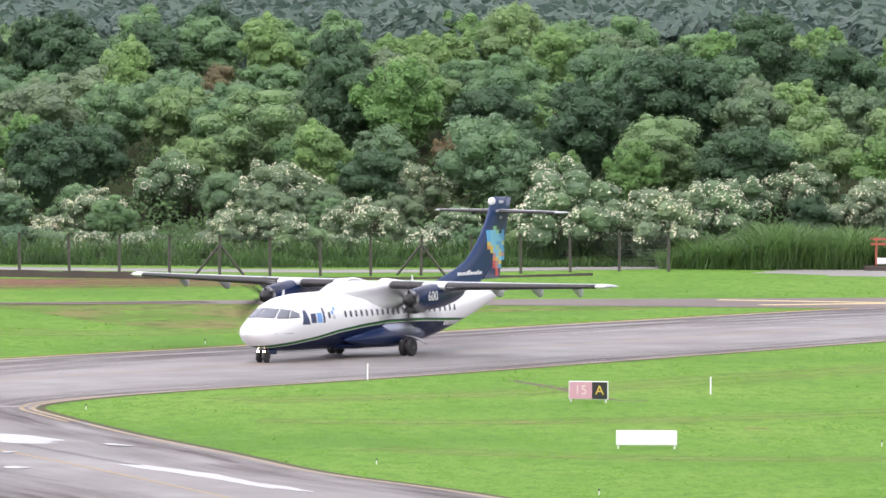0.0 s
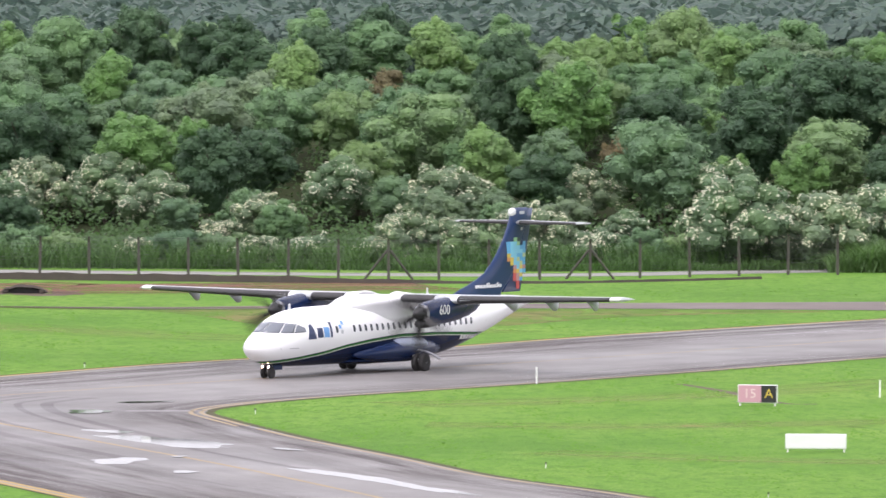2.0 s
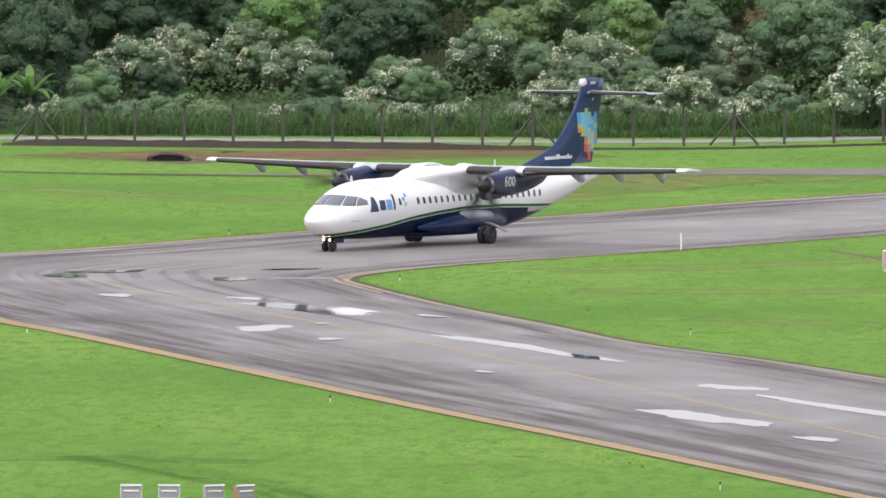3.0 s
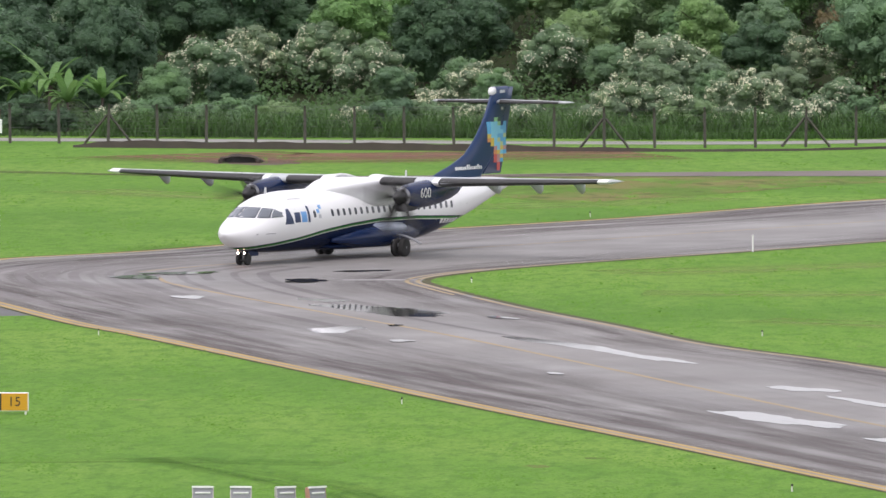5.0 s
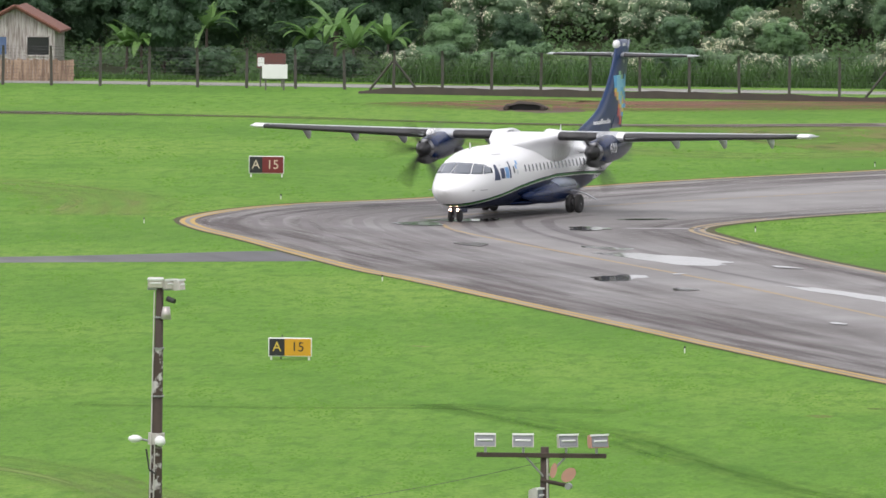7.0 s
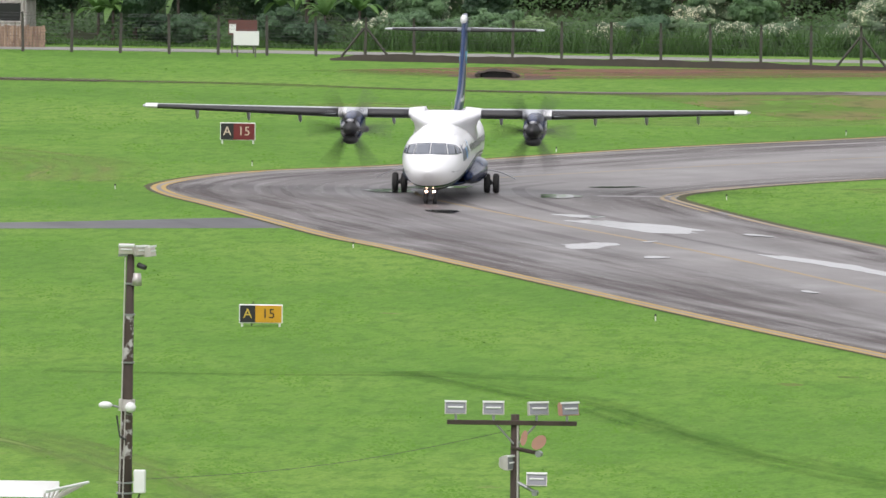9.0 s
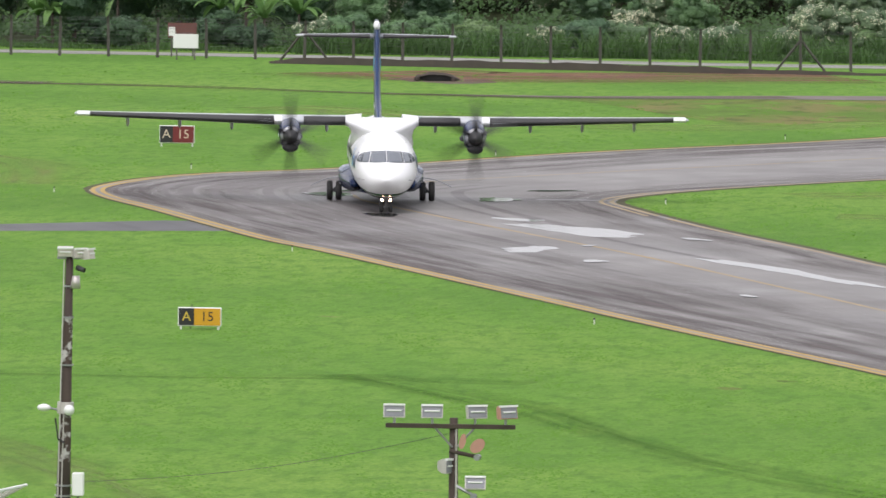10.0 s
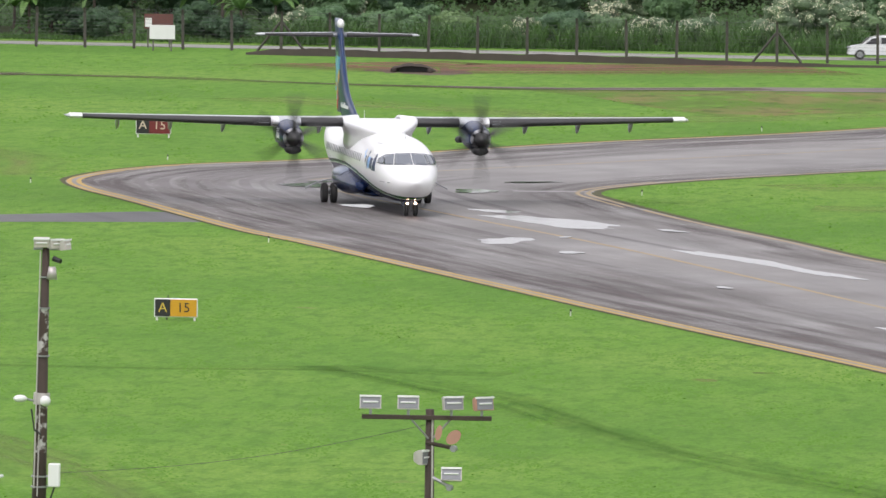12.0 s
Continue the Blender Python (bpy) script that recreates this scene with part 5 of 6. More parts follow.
PLANK_WALL = plank_material("grey_weathered_planks", (0.20, 0.165, 0.15), (0.62, 0.59, 0.56))
PLANK_BROWN = plank_material("brown_planks", (0.15, 0.10, 0.075), (0.40, 0.29, 0.20))
ROOF_TILE = plain("clay_roof", (0.24, 0.10, 0.065), (0.13, 0.065, 0.05), 0.85, scale=1.5)
BLUE_SHUTTER = plain("blue_shutter", (0.10, 0.16, 0.30), (0.07, 0.11, 0.22), 0.6)
DARK_PANE = Net("dark_house_window", 0.2, 0, 0.5).colour((0.02, 0.02, 0.022)).m


def build_house():
    h = empty("wooden_house", pose(-67.75, 643, 0))
    tagged(h, "weathered grey plank house with a clay tile roof", "house")
    rng = random.Random(9)
    body = part("wall", loft(bmesh.new(), [[Vector((x, y, z)) for x, z in ((-2.45, 0), (2.45, 0), (2.45, 2.95), (0, 4.3), (-2.45, 2.95))] for y in (0.03, 6)]), PLANK_WALL, h)
    x = -2.45
    while x < 2.44:
        w = min(0.22, 2.45 - x)
        t = lambda q: 2.95 + (2.45 - abs(q)) * 0.55
        bm = bmesh.new()
        d = rng.uniform(0.0, 0.02)
        loft(bm, [[Vector((x + 0.006, y, 0)), Vector((x + w - 0.006, y, 0)), Vector((x + w - 0.006, y, t(x + w))), Vector((x + 0.006, y, t(x)))] for y in (-0.02 - d, 0.03)])
        part("plank", bm, PLANK_WALL, body)
        x += w
    for s in (-1, 1):
        bm = bmesh.new()
        loft(bm, [[Vector((s * 0.0, y, 4.34)), Vector((s * 2.8, y, 2.82)), Vector((s * 2.8, y, 2.95)), Vector((0, y, 4.48))] for y in (-0.45, 6.4)])
        roof = part("roof", bm, ROOF_TILE, h, "brown clay tile roof")
        for k in range(14):
            u = k / 14
            a = Vector((s * (2.8 * u), -0.47, 4.50 - 1.53 * u))
            part("tile", rod(bmesh.new(), a, a + Vector((s * 0.21, 0, -0.10)), 0.075, 0.09, 6), ROOF_TILE, roof)
    for x0, x1, mat in ((0.75, 2.1, DARK_PANE), (-1.9, -0.55, BLUE_SHUTTER)):
        win = part("window", box(bmesh.new(), x0, x1, -0.06, 0.02, 1.45, 2.55), mat, h)
        for a, b, c, d in ((x0 - 0.08, x1 + 0.08, 2.55, 2.64), (x0 - 0.08, x1 + 0.08, 1.36, 1.45), (x0 - 0.08, x0, 1.45, 2.55), (x1, x1 + 0.08, 1.45, 2.55)):
            part("frame", box(bmesh.new(), a, b, -0.09, 0.02, c, d), PLANK_WALL, win)
    f = empty("plank_fence", pose(-66.55, 638.3, 0))
    tagged(f, "brown vertical plank fence before the wooden house", "fence")
    for i in range(38):
        xx = -4.5 + i * 0.195
        tall = 1.32 + rng.uniform(-0.06, 0.07)
        part("board", box(bmesh.new(), xx, xx + 0.18, -0.015 - rng.uniform(0, 0.02), 0.015, 0.0, tall), PLANK_BROWN, f)
    for z in (0.35, 1.0):
        part("rail", box(bmesh.new(), -4.5, 2.95, 0.02, 0.08, z, z + 0.08), PLANK_BROWN, f)


build_house()


# ---- red frame by the reeds ----
RED_PAINT = plain("red_oxide_paint", (0.42, 0.10, 0.055), (0.30, 0.08, 0.05), 0.6)


def build_red_frame():
    r = empty("red_frame", pose(27.2, 638, 0))
    tagged(r, "red painted steel frame on a concrete base", "frame")
    part("base", box(bmesh.new(), -1.5, 1.6, -0.6, 1.4, 0, 0.28, 0.04), DARK_CONCRETE, r)
    for x in (-0.75, 0.0, 0.75):
        part("post", box(bmesh.new(), x - 0.06, x + 0.06, -0.06, 0.06, 0.28, 2.05), RED_PAINT, r)
    for z in (1.85, 1.55):
        part("beam", box(bmesh.new(), -1.1, 1.1, -0.08, 0.08, z, z + 0.14), RED_PAINT, r)
    part("panel", box(bmesh.new(), -0.7, 0.7, -0.12, -0.08, 0.40, 0.78), WHITE_PAINT, r)


build_red_frame()


# ---- the white car on the back road ----
def build_car():
    c = empty("white_car")
    tagged(c, "white hatchback car driving on the back road", "car")
    CAR_WHITE = plain("car_white_paint", (0.72, 0.73, 0.75), (0.66, 0.67, 0.69), 0.2)
    side = [(-2.0, 0.30), (-1.98, 0.62), (-1.85, 0.78), (-1.2, 0.90), (-0.62, 1.33), (0.2, 1.44), (1.0, 1.40), (1.65, 1.05), (1.95, 0.95), (2.02, 0.55), (2.0, 0.28)]
    rings = [[Vector((x * (1 - 0.03 * abs(k)), k * (0.84 if z < 0.95 else 0.84 - 0.30 * (z - 0.95)), z)) for x, z in side] for k in (-1, -0.94, -0.5, 0, 0.5, 0.94, 1)]
    body = part("body", loft(bmesh.new(), rings), CAR_WHITE, c, smooth=False)
    for s in (-1, 1):
        yy = s * 0.80
        for pts in ([(-0.98, 0.93), (-0.10, 0.95), (-0.10, 1.31), (-0.52, 1.27)], [(0.0, 0.95), (0.85, 0.96), (0.80, 1.31), (0.0, 1.32)]):
            bm = bmesh.new()
            loft(bm, [[Vector((x, s * (0.80 - 0.28 * (z - 0.95)) + o, z)) for x, z in pts] for o in (s * 0.02, s * 0.035)])
            part("side_window", bm, DARK_PANE, body)
        part("headlight", box(bmesh.new(), -1.99, -1.80, s * 0.52 - 0.16, s * 0.52 + 0.16, 0.64, 0.76, 0.03), LAMP_GLASS, body)
        for x in (-1.25, 1.25):
            wh = part("wheel", rod(bmesh.new(), (x, s * 0.66, 0.30), (x, s * 0.86, 0.30), 0.30, 0.30, 20), BLACK_RUBBER, c)
            part("rim", rod(bmesh.new(), (x, s * 0.85, 0.30), (x, s * 0.875, 0.30), 0.19, 0.18, 16), METAL, wh)
    bm = bmesh.new()
    loft(bm, [[Vector((-1.13, y, 0.95)), Vector((-0.66, y * 0.9, 1.32)), Vector((-0.69, y * 0.9, 1.34)), Vector((-1.16, y, 0.97))] for y in (-0.7, 0.7)])
    part("windscreen", bm, DARK_PANE, body)
    return c


CAR = build_car()


PALE_BANDS = (([(-10, 470), (-3, 474), (6, 482), (16, 498), (30, 520)], 3.5), ([(-8, 452), (2, 452), (14, 458), (28, 470)], 3.2), ([(-3, 430), (6, 425), (16, 424), (28, 428)], 2.8),
              ([(-72, 520), (-58, 506), (-48, 490), (-46, 470)], 4.0), ([(-40, 560), (-28, 548), (-18, 540), (-6, 552)], 4.5))
LUSH = wear_material("lush_grass", (0.078, 0.180, 0.026), 0.95, 0.1)
DRY = wear_material("thin_dry_grass", (0.195, 0.285, 0.080), 0.95, 0.1)
PALE = wear_material("pale_mown_grass", (0.265, 0.325, 0.105), 0.95, 0.1)
for k, knots in enumerate(([(-22, 344), (-15.9, 330), (-13.2, 320.4), (-9.3, 308.3), (-3, 293.6), (6, 276)], [(-34, 342), (-27.1, 341.9), (-22, 342.6), (-15.9, 341)])):
    wear_band(smooth_line(knots), [(-1.6, 0.0), (-0.5, 0.75 - 0.25 * k), (0.5, 0.65 - 0.25 * k), (1.6, 0.0)], 0.004 + 0.001 * k, LUSH, "lush_swale", "darker lush grass along a shallow swale", "grass strip")
wear_band(smooth_line([(-38, 320), (-31.9, 311.9), (-28.5, 303.5), (-24.1, 288.5), (-21, 270)]), [(-2.2, 0.0), (-1.0, 0.85), (0.9, 0.85), (2.2, 0.0)], 0.004, DRY, "dry_track", "pale thin grass worn along a track", "grass strip")
for k, (knots, w) in enumerate(PALE_BANDS):
    wear_band(smooth_line(knots), [(-w, 0.0), (-0.4 * w, 0.7), (0.4 * w, 0.7), (w, 0.0)], 0.003 + 0.0005 * k, PALE, "pale_grass_band", "pale yellowish band of mown grass", "grass strip")
for i, (x, y, rx, ry) in enumerate(((-9.5, 340, 0.5, 0.7), (-7.6, 344, 0.4, 0.5), (6.0, 456, 0.6, 1.0), (10.5, 452, 0.7, 1.0), (3.5, 452, 0.5, 0.8), (13.5, 448, 0.5, 0.8))):
    blot("bare_patch", x, y, rx, ry, 0.006, ROUGH_GRASS, 40 + i, label="small dry brown patch in the grass", category="dry patch")


def inside(x, y, ring):
    hit = False
    for (ax, ay), (bx, by) in zip(ring, ring[1:] + ring[:1]):
        if (ay > y) != (by > y) and x < (bx - ax) * (y - ay) / (by - ay) + ax:
            hit = not hit
    return hit


def lawn_tufts():
    """Short grass tufts standing over the mown lawn, in one object."""
    rng = np.random.default_rng(12)
    ring = [(p.x, p.y) for p in EDGE[::3]] + [(90, 184)] + [(p.x, p.y) for p in ISLAND[::-3]] + [(90, 640)]
    n = 120000
    az = np.radians(rng.uniform(-6.4, 2.6, n))
    y = EYE.z / np.tan(np.radians(rng.uniform(2.14, 4.75, n)))
    x = y * np.tan(az)
    ok = np.zeros(n, bool)
    rx, ry = np.array([p[0] for p in ring]), np.array([p[1] for p in ring])
    for k in range(len(ring)):
        ax, ay, bx, by = rx[k], ry[k], rx[(k + 1) % len(ring)], ry[(k + 1) % len(ring)]
        if ay == by:
            continue
        cross = ((ay > y) != (by > y)) & (x < (bx - ax) * (y - ay) / (by - ay) + ax)
        ok ^= cross
    keep = ~ok & ~((y > 573) & (y < 596) & (x > -66)) & ~((np.abs(y - 431) < 9) & (x < -33)) & (y < 612)
    field = np.sin(x * 0.9 + 2 * np.sin(y * 0.11)) * np.sin(y * 0.23 + 1.3 * np.sin(x * 0.31)) + 0.5 * np.sin(x * 2.3 + y * 0.4)
    keep &= field + rng.normal(0, 0.35, n) > 0.45
    x, y = x[keep], y[keep]
    m = len(x)
    patch = 0.6 + 0.4 * np.sin(x * 0.9 + 2 * np.sin(y * 0.11)) * np.sin(y * 0.23 + 1.3 * np.sin(x * 0.31))
    h = rng.uniform(0.015, 0.05, m) * (0.55 + 0.6 * patch) * np.clip(y / 430, 0.8, 1.3)
    w = rng.uniform(0.03, 0.09, m) * np.clip(y / 430, 0.8, 1.3)
    a = rng.uniform(-0.7, 0.7, m)
    dx, dy = np.cos(a) * w, np.sin(a) * w
    lx, ly = rng.normal(0, 0.05, m), rng.normal(0.12, 0.05, m)
    P = np.stack([np.stack([x - dx, y - dy, np.zeros(m)], 1), np.stack([x + dx, y + dy, np.zeros(m)], 1), np.stack([x + lx + dx * 0.3, y + ly, h], 1), np.stack([x + lx - dx * 0.5, y + ly, h * 0.85], 1)], 1).reshape(-1, 3)
    me = bpy.data.meshes.new("lawn_tufts")
    me.vertices.add(4 * m)
    me.vertices.foreach_set("co", P.ravel())
    me.loops.add(4 * m)
    me.loops.foreach_set("vertex_index", np.arange(4 * m))
    me.polygons.add(m)
    me.polygons.foreach_set("loop_start", np.arange(0, 4 * m, 4))
    me.update(calc_edges=True)
    me.validate()
    me.materials.append(plain("lawn_blades", (0.118, 0.245, 0.034), (0.080, 0.185, 0.024), 0.9, spec=0.1, scale=0.6, local=False))
    tagged(new("lawn_tufts", me), "short uneven green grass tufts of the lawn", "grass", kind="stuff")


lawn_tufts()


# ---- plants ----
GREENS = [(0.0, (0.127, 0.225, 0.128)), (0.25, (0.159, 0.275, 0.140)), (0.5, (0.187, 0.312, 0.154)), (0.75, (0.167, 0.272, 0.168)), (1.0, (0.233, 0.345, 0.151))]
LEAF = leaf_material("forest_leaves", GREENS)
LEAF_DARK = leaf_material("dark_leaves", [(0.0, (0.069, 0.132, 0.075)), (1.0, (0.089, 0.162, 0.088))])
LEAF_BRIGHT = leaf_material("bright_leaves", [(0.0, (0.175, 0.325, 0.116)), (1.0, (0.239, 0.370, 0.152))])
LEAF_RUST = leaf_material("rusty_leaves", [(0.0, (0.250, 0.205, 0.120)), (1.0, (0.215, 0.215, 0.120))])
LEAF_GREY = leaf_material("olive_grey_leaves", [(0.0, (0.207, 0.280, 0.177)), (1.0, (0.159, 0.255, 0.144))])
BLOSSOM = leaf_material("cream_blossom", [(0.0, (0.780, 0.770, 0.570)), (1.0, (0.800, 0.790, 0.630))], vary=0.25)
BANANA = leaf_material("banana_leaves", [(0.0, (0.138, 0.270, 0.084)), (1.0, (0.169, 0.300, 0.096))])
REED = leaf_material("reed_blades", [(0.0, (0.105, 0.190, 0.062)), (1.0, (0.105, 0.190, 0.062))])
TALL = leaf_material("tall_grass_blades", [(0.0, (0.066, 0.138, 0.036)), (1.0, (0.066, 0.138, 0.036))])
BARK = plain("tree_bark", (0.13, 0.105, 0.085), (0.07, 0.055, 0.045), 0.9, scale=3, bump=0.4)


def leaves(rng, lobes, count, size, lift=0.5, flowers=0.0, body=0):
    """Leaf clumps over a set of lobes (centre, radii): a mesh of small folded blades."""
    C = np.array([l[0] for l in lobes])
    R = np.array([l[1] for l in lobes])
    area = (R[:, 0] * R[:, 1] + R[:, 0] * R[:, 2])
    pick = rng.choice(len(lobes), count, p=area / area.sum())
    d = rng.normal(size=(count, 3))
    d[:, 2] = d[:, 2] * 0.9 + 0.25
    d /= np.linalg.norm(d, axis=1)[:, None]
    c = C[pick] + d * R[pick] * rng.uniform(0.80, 1.10, (count, 1))
    n = d / R[pick]
    n /= np.linalg.norm(n, axis=1)[:, None]
    n += rng.normal(size=(count, 3)) * 0.34 + np.array([0, 0, lift])
    n /= np.linalg.norm(n, axis=1)[:, None]
    t = np.cross(n, rng.normal(size=(count, 3)))
    t /= np.linalg.norm(t, axis=1)[:, None]
    b = np.cross(n, t)
    s = size * rng.uniform(0.6, 1.4, (count, 1))
    lobe_bloom = np.where(np.arange(len(lobes)) >= body, np.where(rng.random(len(lobes)) < 0.72, 1.8, 0.2), 0.16)
    bloom = rng.random(count) < flowers * lobe_bloom[pick] * np.clip((d[:, 2] + 0.75), 0, 1.2)
    s = np.where(bloom[:, None], s * 0.92, s)
    c = np.where(bloom[:, None], c + n * size * 0.5, c)
    P = np.stack([c + t * s, c - t * s * 0.7 + b * s * 0.62 - n * s * 0.15, c - t * s * 0.7 - b * s * 0.62 - n * s * 0.15], 1).reshape(-1, 3)
    # keep what is not buried in another lobe
    keep = np.ones(count, bool)
    for k in range(len(lobes)):
        inside = (((c - C[k]) / R[k]) ** 2).sum(1) < 0.62
        keep &= ~(inside & (pick != k))
    idx = np.arange(count * 3).reshape(-1, 3)[keep]
    return P, idx, bloom[keep]


def crown_mesh(name, seed, radius, height, count, size, nlobes, material, flowers=0.0, base=0.3, spread=0.62):
    """A crown of uneven lobes, each a cloud of leaves round a solid core."""
    rng = np.random.default_rng(seed)
    lobes = []
    mid, up = base + (height - base) * 0.50, (height - base) * 0.50
    for i in range(nlobes):
        # clusters spread over a dome, larger and flatter low down
        u = 1.0 - 1.55 * (i + 0.5) / nlobes
        a = 2.39996 * i + rng.uniform(-0.5, 0.5)
        side = math.sqrt(max(0.0, 1 - u * u))
        k = rng.uniform(0.62, 1.16)
        q = radius * rng.uniform(0.20, 0.42)
        lobes.append(((radius * spread * side * k * math.cos(a), radius * spread * side * k * math.sin(a), mid + up * 0.74 * u * k), (q * rng.uniform(0.95, 1.25), q * rng.uniform(0.95, 1.25), q * rng.uniform(0.62, 0.85))))
    # sprigs that stand out of the crown; on flowering kinds these carry the blossom
    body = len(lobes)
    for i in range(nlobes if not flowers else int(nlobes * 2.6)):
        c, r = lobes[rng.integers(body)]
        d = rng.normal(size=3)
        d[2] = abs(d[2]) * 0.9 + 0.1 if not flowers else d[2] * 0.7 + 0.35
        d /= np.linalg.norm(d)
        q = radius * rng.uniform(0.09, 0.17)
        lobes.append(((c[0] + d[0] * r[0] * 1.05, c[1] + d[1] * r[1] * 1.05, c[2] + d[2] * r[2] * 1.1), (q, q, q * rng.uniform(0.8, 1.5))))
    lobes.append(((0, 0, base + (height - base) * 0.45), (radius * 0.62, radius * 0.62, (height - base) * 0.42)))
    P, idx, bloom = leaves(rng, lobes, count, size, flowers=flowers, body=body)
    verts = P.tolist()
    faces = idx.tolist()
    mats = [1 if b else 0 for b in bloom]
    for (c, r) in lobes:
        o = len(verts)
        for i in range(4):
            th = math.pi * (i + 0.5) / 4
            for j in range(6):
                ph = 2 * math.pi * j / 6
                verts.append((c[0] + 0.86 * r[0] * math.sin(th) * math.cos(ph), c[1] + 0.86 * r[1] * math.sin(th) * math.sin(ph), c[2] + 0.86 * r[2] * math.cos(th)))
        for i in range(3):
            for j in range(6):
                faces.append((o + i * 6 + j, o + (i + 1) * 6 + j, o + (i + 1) * 6 + (j + 1) % 6, o + i * 6 + (j + 1) % 6))
                mats.append(0)
        faces.append(tuple(o + j for j in range(6)))
        mats.append(0)
    me = bpy.data.meshes.new(name)
    me.from_pydata(verts, [], faces)
    for m in (material, BLOSSOM):
        me.materials.append(m)
    me.polygons.foreach_set("material_index", mats)
    me.update()
    return me


def trunk_mesh(seed, height, r, limbs=4):
    rng = random.Random(seed)
    bm = bmesh.new()
    lean = Vector((rng.uniform(-0.3, 0.3), rng.uniform(-0.3, 0.3), 0))
    mid = Vector((0, 0, height * 0.45)) + lean * 0.5
    top = Vector((0, 0, height * 0.85)) + lean
    rod(bm, (0, 0, -0.6), mid, r, r * 0.75, 7)
    rod(bm, mid, top, r * 0.75, r * 0.3, 6)
    for k in range(limbs):
        a = 2 * math.pi * k / limbs + rng.uniform(-0.4, 0.4)
        rod(bm, mid + (top - mid) * rng.uniform(0, 0.5), Vector((math.cos(a) * height * 0.25, math.sin(a) * height * 0.25, height * rng.uniform(0.6, 0.8))), r * 0.4, r * 0.15, 5)
    me = bpy.data.meshes.new("trunk")
    bm.to_mesh(me)
    bm.free()
    me.materials.append(BARK)
    return me


TREES = {}


def tree_kind(key, label, category, variants, **k):
    """Makes the variants of one kind of tree, as crown and trunk meshes."""
    TREES[key] = (label, category, [(crown_mesh("crown", 100 * len(TREES) + v, **k), trunk_mesh(v, k["height"], 0.05 * k["radius"] + 0.04)) for v in range(variants)])


tree_kind("broad", "dense green broadleaf tree of the forest edge", "tree", 5, radius=2.9, height=7.0, count=8600, size=0.118, nlobes=17, material=LEAF, spread=0.74)
tree_kind("dark", "dark green dense forest tree", "tree", 2, radius=2.7, height=7.4, count=8200, size=0.115, nlobes=16, material=LEAF_DARK, spread=0.72)
tree_kind("bright", "bright green round-crowned tree", "tree", 2, radius=2.4, height=6.8, count=7800, size=0.108, nlobes=14, material=LEAF_BRIGHT, spread=0.7)
tree_kind("rust", "tree with rusty brown young leaves", "tree", 2, radius=2.3, height=6.8, count=6800, size=0.108, nlobes=14, material=LEAF_RUST, spread=0.7)
tree_kind("olive", "loose grey-green tree of the forest edge", "tree", 2, radius=2.5, height=6.4, count=7200, size=0.112, nlobes=18, material=LEAF_GREY, spread=0.8)
tree_kind("bloom", "grey-green tree covered in cream-white blossom", "tree", 4, radius=2.4, height=5.2, count=8200, size=0.105, nlobes=26, material=LEAF_GREY, flowers=0.85, base=0.2, spread=0.92)
tree_kind("shrub", "low shrub dotted with cream-white blossom", "shrub", 3, radius=1.6, height=2.5, count=4200, size=0.09, nlobes=16, material=LEAF_GREY, flowers=0.85, base=0.0, spread=0.95)
tree_kind("thicket", "low dark green thicket of the forest edge", "bush", 2, radius=1.8, height=2.6, count=3600, size=0.11, nlobes=13, material=LEAF_DARK, base=-0.2, spread=0.85)
tree_kind("bush", "low green bush of the forest edge", "bush", 3, radius=1.8, height=2.6, count=3800, size=0.11, nlobes=13, material=LEAF, base=-0.2, spread=0.85)
PLANTED = []


def plant(key, x, y, scale, rng, tall=1.0):
    label, category, variants = TREES[key]
    crown, trunk = variants[rng.randrange(len(variants))]
    t = empty(category, pose(x, y, hill(x, y), rz=rng.uniform(0, 360)))
    t.scale = (scale, scale, scale * tall)
    tagged(t, label, category, group="forest trees" if category == "tree" else "forest shrubs")
    for nm, me in (("crown", crown), ("trunk", trunk)):
        o = new(nm, me)
        o.parent = t
    PLANTED.append((x, y, key))


RNG = random.Random(77)


def seen_at(az, el, key, width, zc=None):
    """Plants a tree whose crown shows at a bearing and dip from the eye, in degrees, with the crown's width in metres at its place."""
    a, e = math.tan(radians(az)), math.tan(radians(el))
    rise = {"bloom": 3.4, "shrub": 1.5, "bush": 1.6}.get(key, 4.6)
    y = 644.0
    while y < 770 and EYE.z + y * e > hill(0, y) + rise:
        y += 0.5
    w = {"broad": 5.6, "dark": 5.2, "bright": 4.6, "rust": 4.5, "olive": 4.9, "bloom": 4.6, "shrub": 3.0, "bush": 3.3}[key]
    plant(key, a * y, y, width / w, RNG)


# notable trees by bearing, dip and width
for az, el, w in ((-0.68, -1.40, 4.6), (-0.26, -1.20, 6.0), (0.62, -1.44, 3.6), (1.04, -1.42, 4.0), (0.60, -1.17, 3.4), (0.12, -0.74, 4.6), (-0.95, -0.83, 4.8)):
    seen_at(az, el, "bright", w)
for az, el, w in ((-0.72, -0.77, 3.4), (-1.25, -0.88, 2.8), (0.05, -1.22, 2.8), (-0.60, -0.99, 2.6), (1.32, -0.81, 2.4), (0.90, -1.12, 2.2)):
    seen_at(az, el, "rust", w)
for az, el, w in ((-1.60, -0.87, 4.6), (1.36, -1.15, 6.0), (1.75, -0.92, 6.0), (-2.2, -1.45, 5.0), (0.40, -1.35, 4.4), (-3.9, -1.55, 5.5), (2.2, -1.05, 5.5), (-5.2, -1.62, 5.0)):
    seen_at(az, el, "dark", w)
